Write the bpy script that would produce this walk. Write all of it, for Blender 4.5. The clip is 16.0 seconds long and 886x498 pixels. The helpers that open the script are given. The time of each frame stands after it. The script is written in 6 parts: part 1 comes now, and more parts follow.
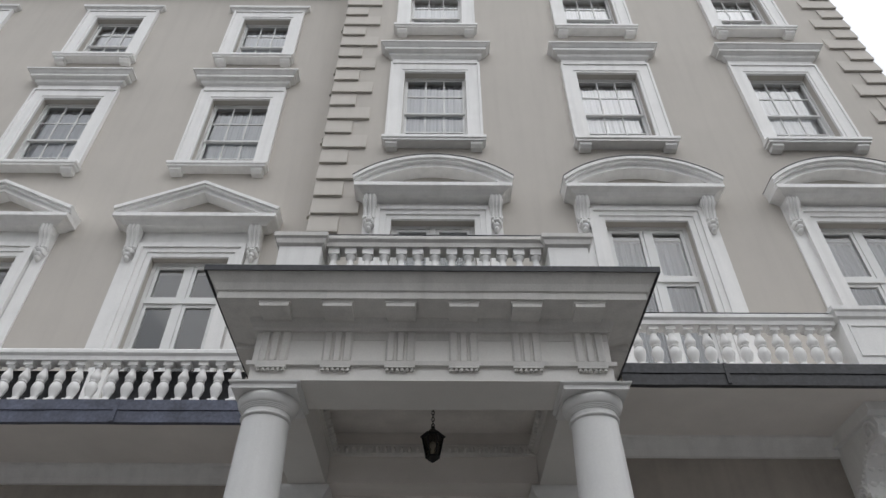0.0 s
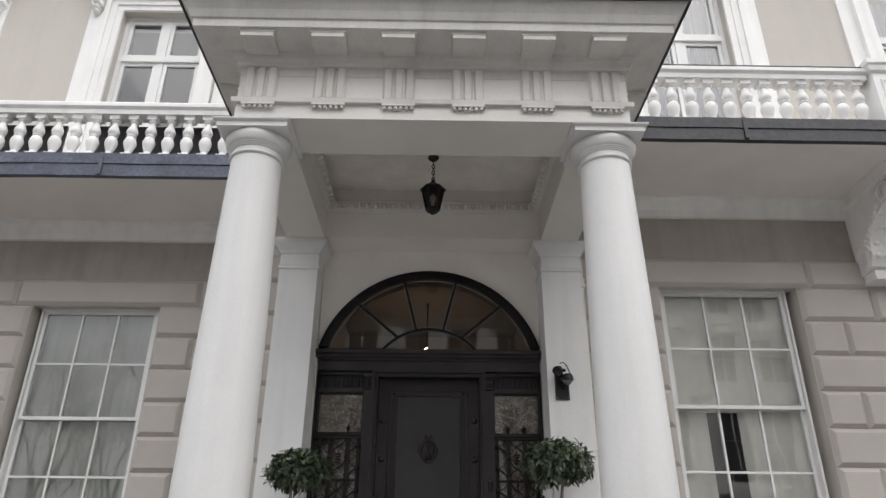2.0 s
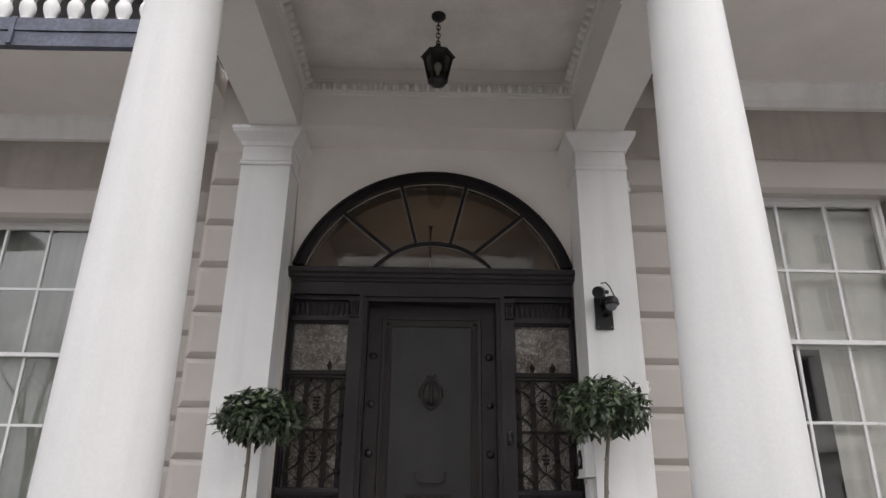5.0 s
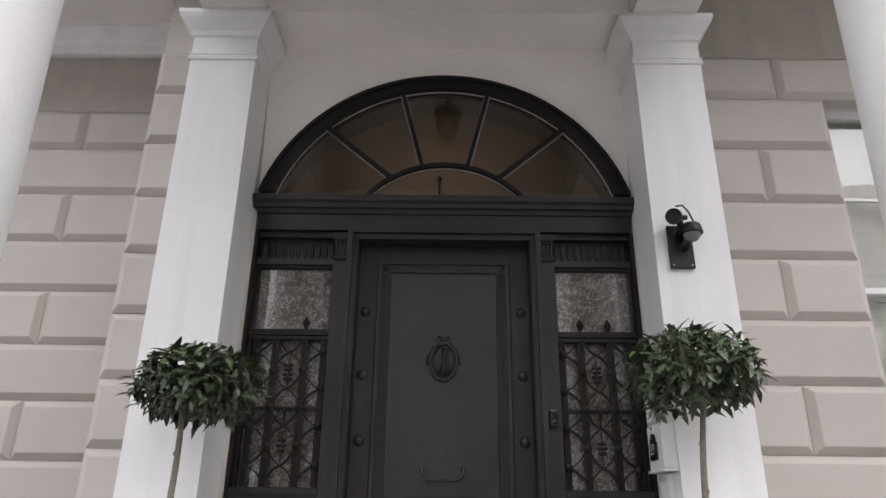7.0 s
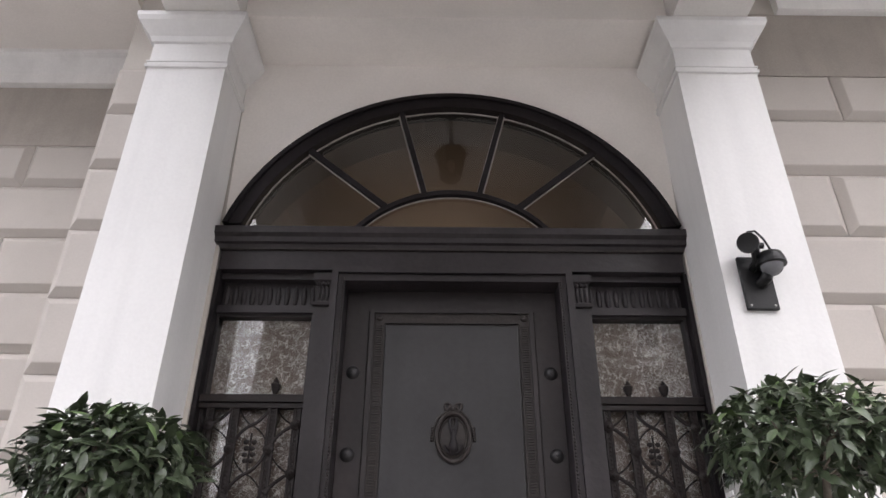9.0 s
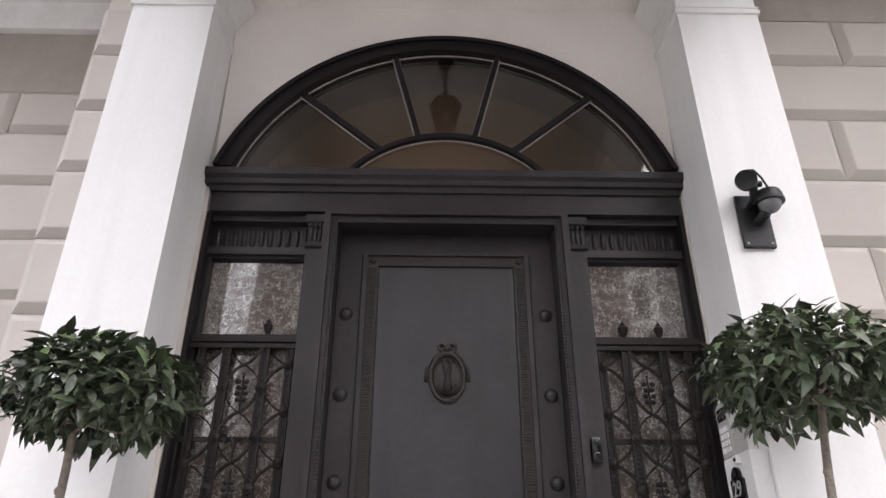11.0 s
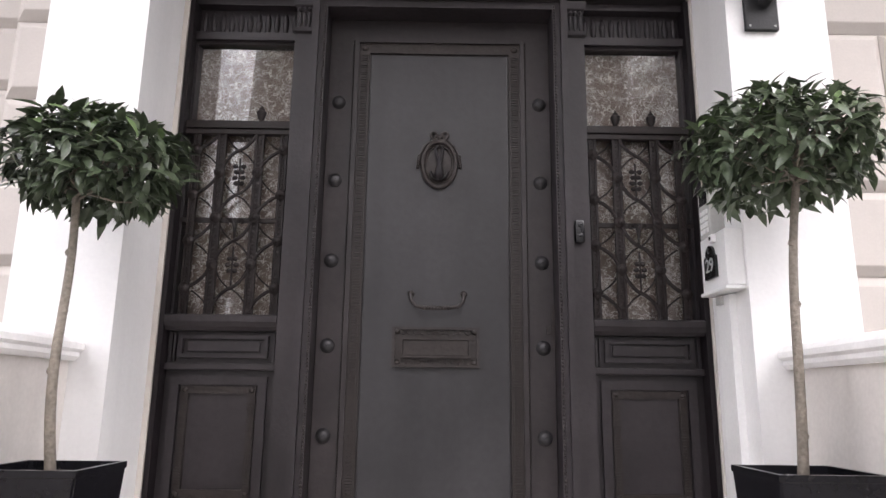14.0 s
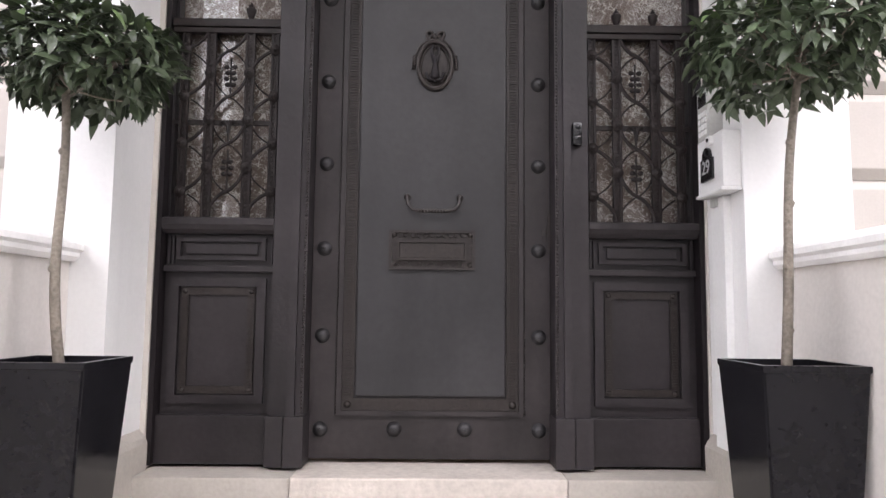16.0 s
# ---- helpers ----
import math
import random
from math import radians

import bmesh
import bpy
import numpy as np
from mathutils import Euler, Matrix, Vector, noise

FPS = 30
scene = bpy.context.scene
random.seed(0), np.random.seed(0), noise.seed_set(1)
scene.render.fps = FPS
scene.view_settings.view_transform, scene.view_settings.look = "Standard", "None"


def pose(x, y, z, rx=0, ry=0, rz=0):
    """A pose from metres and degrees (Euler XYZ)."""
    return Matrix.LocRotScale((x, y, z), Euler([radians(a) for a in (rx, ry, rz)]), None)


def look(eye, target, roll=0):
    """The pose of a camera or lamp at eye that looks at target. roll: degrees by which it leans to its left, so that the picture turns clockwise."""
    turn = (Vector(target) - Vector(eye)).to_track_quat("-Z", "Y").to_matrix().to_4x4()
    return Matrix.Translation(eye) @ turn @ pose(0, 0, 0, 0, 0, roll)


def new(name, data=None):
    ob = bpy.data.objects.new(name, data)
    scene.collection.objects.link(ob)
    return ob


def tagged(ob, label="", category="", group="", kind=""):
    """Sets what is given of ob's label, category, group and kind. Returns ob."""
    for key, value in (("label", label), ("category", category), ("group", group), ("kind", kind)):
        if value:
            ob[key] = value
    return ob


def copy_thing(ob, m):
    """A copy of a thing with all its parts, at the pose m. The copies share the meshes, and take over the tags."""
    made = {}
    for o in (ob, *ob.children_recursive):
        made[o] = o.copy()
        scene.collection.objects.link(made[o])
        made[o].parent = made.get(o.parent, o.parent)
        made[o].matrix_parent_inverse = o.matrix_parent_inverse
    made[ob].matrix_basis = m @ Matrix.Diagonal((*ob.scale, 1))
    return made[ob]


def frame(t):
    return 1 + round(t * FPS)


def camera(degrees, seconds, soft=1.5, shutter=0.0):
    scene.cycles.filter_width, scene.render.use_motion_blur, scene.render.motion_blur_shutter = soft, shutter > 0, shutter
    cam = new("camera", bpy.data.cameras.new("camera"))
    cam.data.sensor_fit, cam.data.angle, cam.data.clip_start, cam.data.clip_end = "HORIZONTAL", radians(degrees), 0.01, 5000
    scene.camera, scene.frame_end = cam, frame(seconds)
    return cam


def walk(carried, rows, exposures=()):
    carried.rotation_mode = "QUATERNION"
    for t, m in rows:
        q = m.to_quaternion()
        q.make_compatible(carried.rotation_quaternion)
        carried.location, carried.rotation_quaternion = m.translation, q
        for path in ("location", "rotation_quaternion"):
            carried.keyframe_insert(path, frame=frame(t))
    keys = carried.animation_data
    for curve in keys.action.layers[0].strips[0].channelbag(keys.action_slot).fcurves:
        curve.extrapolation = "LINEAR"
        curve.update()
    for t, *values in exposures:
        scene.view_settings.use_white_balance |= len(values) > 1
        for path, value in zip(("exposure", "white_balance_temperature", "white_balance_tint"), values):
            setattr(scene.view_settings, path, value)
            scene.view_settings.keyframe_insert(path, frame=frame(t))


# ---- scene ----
cam = camera(65.8, 16.0)
PATH = [
    (0, (0.085, -0.306, 1.709), (0.093, 1.189, 3.038), 0.1),
    (0.5, (0.1, -0.247, 1.652), (0.112, 1.348, 2.859), 0.2),
    (1, (0.101, -0.11, 1.601), (0.118, 1.61, 2.621), 0.3),
    (1.5, (0.08, 0.089, 1.576), (0.097, 1.876, 2.475), 0.3),
    (2, (0.051, 0.309, 1.557), (0.073, 2.123, 2.398), 0.4),
    (2.5, (0.083, 0.527, 1.538), (0.109, 2.353, 2.355), 0.4),
    (3, (0.093, 0.751, 1.528), (0.121, 2.589, 2.316), 0.4),
    (3.5, (0.062, 1.164, 1.582), (0.093, 3.019, 2.33), 0.4),
    (4, (0.04, 1.397, 1.701), (0.072, 3.26, 2.426), 0.4),
    (4.2, (0.039, 1.469, 1.717), (0.071, 3.337, 2.431), 0.5),
    (6.5, (0.042, 3.014, 1.723), (0.029, 4.871, 2.467), 0.7),
    (7, (-0.001, 3.369, 1.729), (-0.003, 5.226, 2.47), 0.6),
    (7.5, (-0.053, 3.687, 1.764), (-0.048, 5.535, 2.528), 0.5),
    (8, (-0.063, 3.962, 1.839), (-0.057, 5.756, 2.723), 0.4),
    (10.5, (-0.07, 4.315, 1.74), (-0.042, 6.04, 2.752), 0.1),
    (11, (-0.069, 4.338, 1.705), (-0.036, 6.114, 2.624), 0.1),
    (11.5, (-0.062, 4.349, 1.672), (-0.027, 6.175, 2.486), 0.2),
    (12, (-0.044, 4.346, 1.627), (-0.014, 6.207, 2.359), 0.4),
    (12.5, (-0.046, 4.366, 1.609), (-0.011, 6.254, 2.269), 0.5),
    (13, (-0.034, 4.372, 1.584), (-0.004, 6.283, 2.173), 0.6),
    (13.5, (-0.016, 4.374, 1.57), (0.006, 6.31, 2.073), 0.7),
    (14, (0.009, 4.347, 1.556), (0.021, 6.3, 1.986), 0.7),
    (14.5, (0.009, 4.375, 1.55), (0.023, 6.341, 1.916), 0.7),
    (15, (0.01, 4.369, 1.535), (0.023, 6.345, 1.843), 0.6),
    (15.5, (0.005, 4.364, 1.514), (0.032, 6.349, 1.76), 0.6),
    (16, (0.004, 4.346, 1.506), (0.034, 6.337, 1.691), 0.6),
]
walk(cam, [(t, look(eye, target, roll)) for t, eye, target, roll in PATH],
     [(0, -0.24, 6330, 10), (0.5, -0.43, 6400, 10), (1.0, -0.08, 6450, 11), (1.5, 0.32, 6500, 11), (2.0, 0.46, 6520, 11), (3.5, 0.59, 6560, 11), (4.2, 0.64, 6560, 12), (6.5, 0.66, 6500, 15), (7.0, 1.02, 6470, 15),
      (7.5, 1.27, 6470, 15), (8, 1.38, 6480, 16), (10.5, 1.56, 6500, 17), (12.5, 1.72, 6530, 18), (16, 2.0, 6500, 18)])

# ---- world, sun and exposure ----
world = bpy.data.worlds.new("overcast_sky")
scene.world = world
world.use_nodes = True
wn = world.node_tree
sky = wn.nodes.new("ShaderNodeTexSky")
sky.sky_type, sky.sun_disc = "NISHITA", False
sky.sun_elevation, sky.sun_rotation = radians(52), radians(153)
sky.air_density, sky.dust_density = 1.0, 4.0
soften = wn.nodes.new("ShaderNodeHueSaturation")
soften.inputs["Saturation"].default_value = 0.12
wn.links.new(sky.outputs[0], soften.inputs["Color"])
cloud = wn.nodes.new("ShaderNodeMixRGB")
cloud.inputs[0].default_value = 0.75
way, cut, span, grey = (wn.nodes.new("ShaderNode" + n) for n in ("TexCoord", "SeparateXYZ", "MapRange", "MixRGB"))
wn.links.new(way.outputs["Generated"], cut.inputs[0])
wn.links.new(cut.outputs["Z"], span.inputs["Value"])
span.inputs["To Min"].default_value, span.inputs["To Max"].default_value = 0.0, 1.0
grey.inputs[1].default_value, grey.inputs[2].default_value = (4.2, 4.3, 4.45, 1), (12.0, 12.2, 12.6, 1)
wn.links.new(span.outputs[0], grey.inputs[0])
wn.links.new(grey.outputs[0], cloud.inputs[2])
wn.links.new(soften.outputs[0], cloud.inputs[1])
wn.links.new(cloud.outputs[0], wn.nodes["Background"].inputs["Color"])
wn.nodes["Background"].inputs["Strength"].default_value = 0.15
sun_data = bpy.data.lights.new("sun", "SUN")
sun_data.energy, sun_data.angle, sun_data.color = 0.65, radians(85), (1.0, 0.97, 0.93)
sun = new("sun", sun_data)
sun.matrix_world = look((7, -14, 20), (0, 0, 0))


# ---- materials ----
def material(name, colour, rough=0.6, grain=60.0, vary=0.1, blot=1.6, stain=0.12, bump=0.15, metal=0.0, streak=0.0, rnd=0.0, spec=0.5):
    """Base colour with fine grain, larger blotches and optional vertical streaks, plus a bump."""
    m = bpy.data.materials.new(name)
    m.use_nodes = True
    nt, b = m.node_tree, m.node_tree.nodes["Principled BSDF"]
    tc = nt.nodes.new("ShaderNodeNewGeometry")
    n1, n2 = nt.nodes.new("ShaderNodeTexNoise"), nt.nodes.new("ShaderNodeTexNoise")
    n1.inputs["Scale"].default_value, n2.inputs["Scale"].default_value = grain, blot
    n1.inputs["Detail"].default_value, n2.inputs["Detail"].default_value = 4, 6
    n2.inputs["Roughness"].default_value = 0.65
    for n in (n1, n2):
        nt.links.new(tc.outputs["Position"], n.inputs["Vector"])

    def ramp(src, lo, hi, f0=0.3, f1=0.7):
        r = nt.nodes.new("ShaderNodeMapRange")
        r.inputs["From Min"].default_value, r.inputs["From Max"].default_value = f0, f1
        r.inputs["To Min"].default_value, r.inputs["To Max"].default_value = lo, hi
        nt.links.new(src, r.inputs["Value"])
        return r.outputs[0]

    def times(a, c):
        x = nt.nodes.new("ShaderNodeMath")
        x.operation = "MULTIPLY"
        nt.links.new(a, x.inputs[0])
        nt.links.new(c, x.inputs[1])
        return x.outputs[0]

    f = times(ramp(n1.outputs[0], 1 - vary, 1 + vary), ramp(n2.outputs[0], 1 - stain, 1 + stain))
    if streak:
        mp, n3 = nt.nodes.new("ShaderNodeMapping"), nt.nodes.new("ShaderNodeTexNoise")
        mp.inputs["Scale"].default_value = (5.0, 5.0, 0.35)
        n3.inputs["Scale"].default_value, n3.inputs["Detail"].default_value = 1.4, 5
        nt.links.new(tc.outputs["Position"], mp.inputs["Vector"])
        nt.links.new(mp.outputs[0], n3.inputs["Vector"])
        f = times(f, ramp(n3.outputs[0], 1 - streak, 1.02, 0.28, 0.55))
    if rnd:
        oi = nt.nodes.new("ShaderNodeObjectInfo")
        f = times(f, ramp(oi.outputs["Random"], 1 - rnd, 1 + rnd, 0, 1))
    mix = nt.nodes.new("ShaderNodeVectorMath")
    mix.operation = "SCALE"
    mix.inputs[0].default_value = colour
    nt.links.new(f, mix.inputs["Scale"])
    nt.links.new(mix.outputs[0], b.inputs["Base Color"])
    b.inputs["Metallic"].default_value = metal
    b.inputs["Specular IOR Level"].default_value = spec
    nt.links.new(ramp(n2.outputs[0], max(0.02, rough - 0.1), min(1, rough + 0.1)), b.inputs["Roughness"])
    if bump:
        bp = nt.nodes.new("ShaderNodeBump")
        bp.inputs["Strength"].default_value, bp.inputs["Distance"].default_value = bump, 0.01
        nt.links.new(n1.outputs[0], bp.inputs["Height"])
        nt.links.new(bp.outputs[0], b.inputs["Normal"])
    return m


STUCCO = material("beige_stucco", (0.545, 0.512, 0.468), 0.8, 120, 0.03, 0.7, 0.045, 0.06, streak=0.025)
RUST = material("beige_rusticated_stucco", (0.475, 0.44, 0.405), 0.75, 130, 0.025, 1.1, 0.08, 0.04, rnd=0.03)
# Darker stucco: balcony shade put into the base colour, under random blotches.
FRIEZE = material("shade_toned_beige_stucco", (0.39, 0.355, 0.318), 0.8, 90, 0.05, 1.3, 0.16, 0.08, streak=0.10)
TRIM = material("white_painted_stucco", (0.86, 0.852, 0.838), 0.55, 70, 0.03, 1.4, 0.05, 0.10, streak=0.07)
PORCH = material("off_white_porch_paint", (0.74, 0.72, 0.69), 0.55, 70, 0.03, 1.2, 0.06, 0.10)
WEATHER = material("weathered_grey_white_stucco", (0.68, 0.662, 0.635), 0.65, 70, 0.05, 1.1, 0.10, 0.14, streak=0.12)
LINING = material("cream_white_porch_wall", (0.86, 0.82, 0.78), 0.55, 70, 0.03, 1.2, 0.06, 0.10)
SOOTY = material("sooty_ceiling_paint", (0.83, 0.79, 0.75), 0.6, 60, 0.03, 2.4, 0.13, 0.08)
COLUMN = material("white_gloss_column_paint", (0.745, 0.74, 0.73), 0.42, 60, 0.02, 1.3, 0.04, 0.07, streak=0.05)
SASH = material("white_gloss_timber", (0.78, 0.78, 0.77), 0.35, 80, 0.03, 3, 0.04, 0.05)
LEAD = material("blue_grey_lead", (0.088, 0.097, 0.138), 0.5, 25, 0.25, 3.0, 0.4, 0.35)
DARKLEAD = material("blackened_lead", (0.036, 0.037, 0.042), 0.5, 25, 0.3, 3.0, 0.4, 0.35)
DOOR = material("dark_bronze_paint", (0.0262, 0.0216, 0.0224), 0.44, 35, 0.18, 2.6, 0.42, 0.14, streak=0.30, spec=0.36)
PANEL = material("blue_grey_door_paint", (0.0258, 0.0248, 0.0266), 0.37, 30, 0.10, 1.7, 0.30, 0.10, streak=0.22, spec=0.42)
ORN = material("rubbed_bronze_ornament", (0.0235, 0.0186, 0.0170), 0.40, 60, 0.3, 5, 0.3, 0.3, spec=0.35)
FRAME = material("dark_door_frame_paint", (0.0222, 0.0184, 0.0202), 0.44, 40, 0.18, 2.4, 0.36, 0.14, streak=0.26, spec=0.40)
ARCH = material("black_arch_paint", (0.0080, 0.0056, 0.0068), 0.55, 40, 0.15, 2.0, 0.25, 0.1, spec=0.3)
IRON = material("black_wrought_iron", (0.0115, 0.0078, 0.0072), 0.5, 70, 0.3, 9, 0.35, 0.25, spec=0.3)
BLACK = material("black_metal", (0.010, 0.010, 0.011), 0.45, 90, 0.1, 4, 0.1, 0.1, spec=0.35)
POT = material("black_planter_fibreglass", (0.0085, 0.0083, 0.0105), 0.19, 40, 0.1, 3, 0.2, 0.05, spec=0.3)
SOIL = material("dark_potting_soil", (0.03, 0.022, 0.016), 0.95, 50, 0.4, 8, 0.3, 0.9)
BARK = material("grey_brown_bark", (0.19, 0.165, 0.135), 0.85, 90, 0.25, 9, 0.25, 0.6)
LEAF = material("dark_bay_leaf", (0.076, 0.103, 0.058), 0.36, 50, 0.2, 9, 0.40, 0.1, rnd=0.35)
LEAF2 = material("young_bay_leaf", (0.12, 0.18, 0.075), 0.38, 50, 0.2, 9, 0.3, 0.1)
FLAG = material("worn_pale_flagstone", (0.52, 0.495, 0.46), 0.75, 45, 0.10, 4, 0.16, 0.25)
STEP = material("painted_stone_step", (0.41, 0.38, 0.34), 0.6, 60, 0.06, 3, 0.12, 0.15)
STEPWALL = material("beige_painted_render", (0.62, 0.585, 0.55), 0.65, 60, 0.04, 1.4, 0.08, 0.1, streak=0.06)
STONE = material("worn_pale_stone", (0.50, 0.455, 0.41), 0.7, 45, 0.10, 4, 0.16, 0.25)
PAVE = material("grey_paving", (0.125, 0.121, 0.116), 0.85, 30, 0.15, 1.2, 0.15, 0.3, rnd=0.1)
ASPHALT = material("asphalt", (0.04, 0.04, 0.042), 0.9, 80, 0.25, 0.8, 0.15, 0.5)
ROOM = material("warm_room_plaster", (0.24, 0.19, 0.165), 0.9, 40, 0.05, 1, 0.1, 0.05)
BLIND = material("grey_white_blind", (0.62, 0.63, 0.65), 0.9, 120, 0.05, 3, 0.08, 0.1)
CURTAIN = material("pale_curtain_cloth", (0.86, 0.845, 0.79), 0.9, 120, 0.05, 3, 0.08, 0.1)
# The bluish tint puts the panes' sky reflection into the cloth colour.
NET = material("grey_net_curtain", (0.33, 0.35, 0.39), 0.9, 120, 0.08, 3, 0.1, 0.1)
PALENET = material("pale_green_grey_net", (0.44, 0.455, 0.41), 0.9, 120, 0.08, 2, 0.18, 0.1)
PUTTY = material("pale_grey_putty", (0.34, 0.31, 0.29), 0.8, 90, 0.1, 9, 0.3, 0.1)
GREYP = material("grey_plastic", (0.42, 0.42, 0.40), 0.5, 90, 0.05, 5, 0.05, 0.03)
WHITEP = material("white_plastic", (0.78, 0.78, 0.77), 0.4, 90, 0.03, 5, 0.04, 0.02)
DOME = material("smoky_clear_plastic", (0.16, 0.16, 0.17), 0.10, 60, 0.05, 6, 0.1, 0.0)
PLATE = material("black_enamel_plate", (0.009, 0.009, 0.010), 0.22, 60, 0.1, 4, 0.1, 0.02)
FIGURE = material("silver_figures", (0.36, 0.36, 0.36), 0.4, 80, 0.05, 5, 0.1, 0.02)
OPP = material("opposite_white_stucco", (0.82, 0.80, 0.76), 0.8, 40, 0.05, 0.5, 0.08, 0.1)
DARKWIN = material("dark_far_glass", (0.05, 0.055, 0.06), 0.12, 20, 0.1, 1, 0.1, 0.0)
SLATE = material("grey_slate", (0.10, 0.10, 0.11), 0.7, 30, 0.2, 2, 0.2, 0.3)
TWIG = material("dry_brown_twig", (0.10, 0.075, 0.05), 0.9, 60, 0.2, 5, 0.2, 0.3)
PALEGREEN = material("pale_green_glaze", (0.30, 0.36, 0.22), 0.4, 40, 0.1, 5, 0.2, 0.05)


def glass_material(name, gloss=1.0, tint=(0.96, 0.97, 0.97)):
    m = bpy.data.materials.new(name)
    m.use_nodes = True
    nt = m.node_tree
    nt.nodes.remove(nt.nodes["Principled BSDF"])
    out = nt.nodes["Material Output"]
    clear, shine, fres, k, mix = (nt.nodes.new("ShaderNode" + s) for s in ("BsdfTransparent", "BsdfGlossy", "Fresnel", "Math", "MixShader"))
    clear.inputs[0].default_value = (*tint, 1)
    shine.inputs["Roughness"].default_value = 0.01
    fres.inputs["IOR"].default_value = 1.52
    k.operation, k.use_clamp = "MULTIPLY", True
    k.inputs[1].default_value = 2.0 * gloss
    wob, bp, geo = nt.nodes.new("ShaderNodeTexNoise"), nt.nodes.new("ShaderNodeBump"), nt.nodes.new("ShaderNodeNewGeometry")
    wob.inputs["Scale"].default_value, wob.inputs["Detail"].default_value = 1.6, 1
    bp.inputs["Strength"].default_value, bp.inputs["Distance"].default_value = 0.12, 0.02
    nt.links.new(geo.outputs["Position"], wob.inputs["Vector"])
    nt.links.new(wob.outputs[0], bp.inputs["Height"])
    nt.links.new(bp.outputs[0], shine.inputs["Normal"])
    nt.links.new(fres.outputs[0], k.inputs[0])
    nt.links.new(k.outputs[0], mix.inputs[0])
    nt.links.new(clear.outputs[0], mix.inputs[1])
    nt.links.new(shine.outputs[0], mix.inputs[2])
    nt.links.new(mix.outputs[0], out.inputs["Surface"])
    return m


GLASS = glass_material("old_window_glass", 1.6)
DOORGLASS = glass_material("thin_door_glass", 1.15)
LAMPGLASS = glass_material("lantern_glass", 0.8, (0.55, 0.52, 0.46))


def lace_material():
    """Net curtain: brown-grey ground with pale, branching floral lines."""
    m = bpy.data.materials.new("lace_curtain")
    m.use_nodes = True
    nt, b = m.node_tree, m.node_tree.nodes["Principled BSDF"]
    geo, mp = nt.nodes.new("ShaderNodeNewGeometry"), nt.nodes.new("ShaderNodeMapping")
    mp.inputs["Scale"].default_value = (1, 0.0, 1)
    nt.links.new(geo.outputs["Position"], mp.inputs["Vector"])
    warp = nt.nodes.new("ShaderNodeTexNoise")
    warp.inputs["Scale"].default_value, warp.inputs["Detail"].default_value = 24, 3
    nt.links.new(mp.outputs[0], warp.inputs["Vector"])
    add = nt.nodes.new("ShaderNodeMixRGB")
    add.blend_type = "ADD"
    add.inputs[0].default_value = 0.10
    nt.links.new(mp.outputs[0], add.inputs[1])
    nt.links.new(warp.outputs["Color"], add.inputs[2])
    cut = []
    for s, w in ((30.0, 0.06), (58.0, 0.07)):
        v = nt.nodes.new("ShaderNodeTexVoronoi")
        v.feature = "DISTANCE_TO_EDGE"
        v.inputs["Scale"].default_value = s
        nt.links.new(add.outputs[0], v.inputs["Vector"])
        r = nt.nodes.new("ShaderNodeMapRange")
        r.inputs["From Min"].default_value, r.inputs["From Max"].default_value = w, w * 0.35
        nt.links.new(v.outputs["Distance"], r.inputs["Value"])
        cut.append(r.outputs[0])
    patch = nt.nodes.new("ShaderNodeTexNoise")
    patch.inputs["Scale"].default_value = 11
    nt.links.new(mp.outputs[0], patch.inputs["Vector"])
    pr = nt.nodes.new("ShaderNodeMapRange")
    pr.inputs["From Min"].default_value, pr.inputs["From Max"].default_value = 0.45, 0.6
    nt.links.new(patch.outputs[0], pr.inputs["Value"])
    mul = nt.nodes.new("ShaderNodeMath")
    mul.operation = "MULTIPLY"
    nt.links.new(cut[1], mul.inputs[0])
    nt.links.new(pr.outputs[0], mul.inputs[1])
    mx = nt.nodes.new("ShaderNodeMath")
    mx.operation, mx.use_clamp = "MAXIMUM", True
    half = nt.nodes.new("ShaderNodeMath")
    half.operation = "MULTIPLY"
    nt.links.new(cut[0], half.inputs[0])
    brk, br = nt.nodes.new("ShaderNodeTexNoise"), nt.nodes.new("ShaderNodeMapRange")
    brk.inputs["Scale"].default_value = 27
    br.inputs["From Min"].default_value, br.inputs["From Max"].default_value = 0.42, 0.52
    nt.links.new(mp.outputs[0], brk.inputs["Vector"])
    nt.links.new(brk.outputs[0], br.inputs["Value"])
    nt.links.new(br.outputs[0], half.inputs[1])
    nt.links.new(half.outputs[0], mx.inputs[0])
    nt.links.new(mul.outputs[0], mx.inputs[1])
    col = nt.nodes.new("ShaderNodeMixRGB")
    col.inputs[1].default_value, col.inputs[2].default_value = (0.20, 0.155, 0.13, 1), (0.78, 0.75, 0.70, 1)
    nt.links.new(mx.outputs[0], col.inputs[0])
    nt.links.new(col.outputs[0], b.inputs["Base Color"])
    b.inputs["Roughness"].default_value = 0.9
    return m


LACE = lace_material()


def glow_material(name, colour, strength):
    m = bpy.data.materials.new(name)
    m.use_nodes = True
    b = m.node_tree.nodes["Principled BSDF"]
    b.inputs["Emission Color"].default_value = (*colour, 1)
    b.inputs["Emission Strength"].default_value = strength
    return m


BULB = glow_material("lit_bulb", (1.0, 0.82, 0.55), 60.0)


# ---- mesh helpers ----
def thing(name, label, category, at=(0, 0, 0), group="", kind=""):
    ob = new(name)
    ob.empty_display_size = 0.1
    ob.location = at
    return tagged(ob, label, category, group, kind)


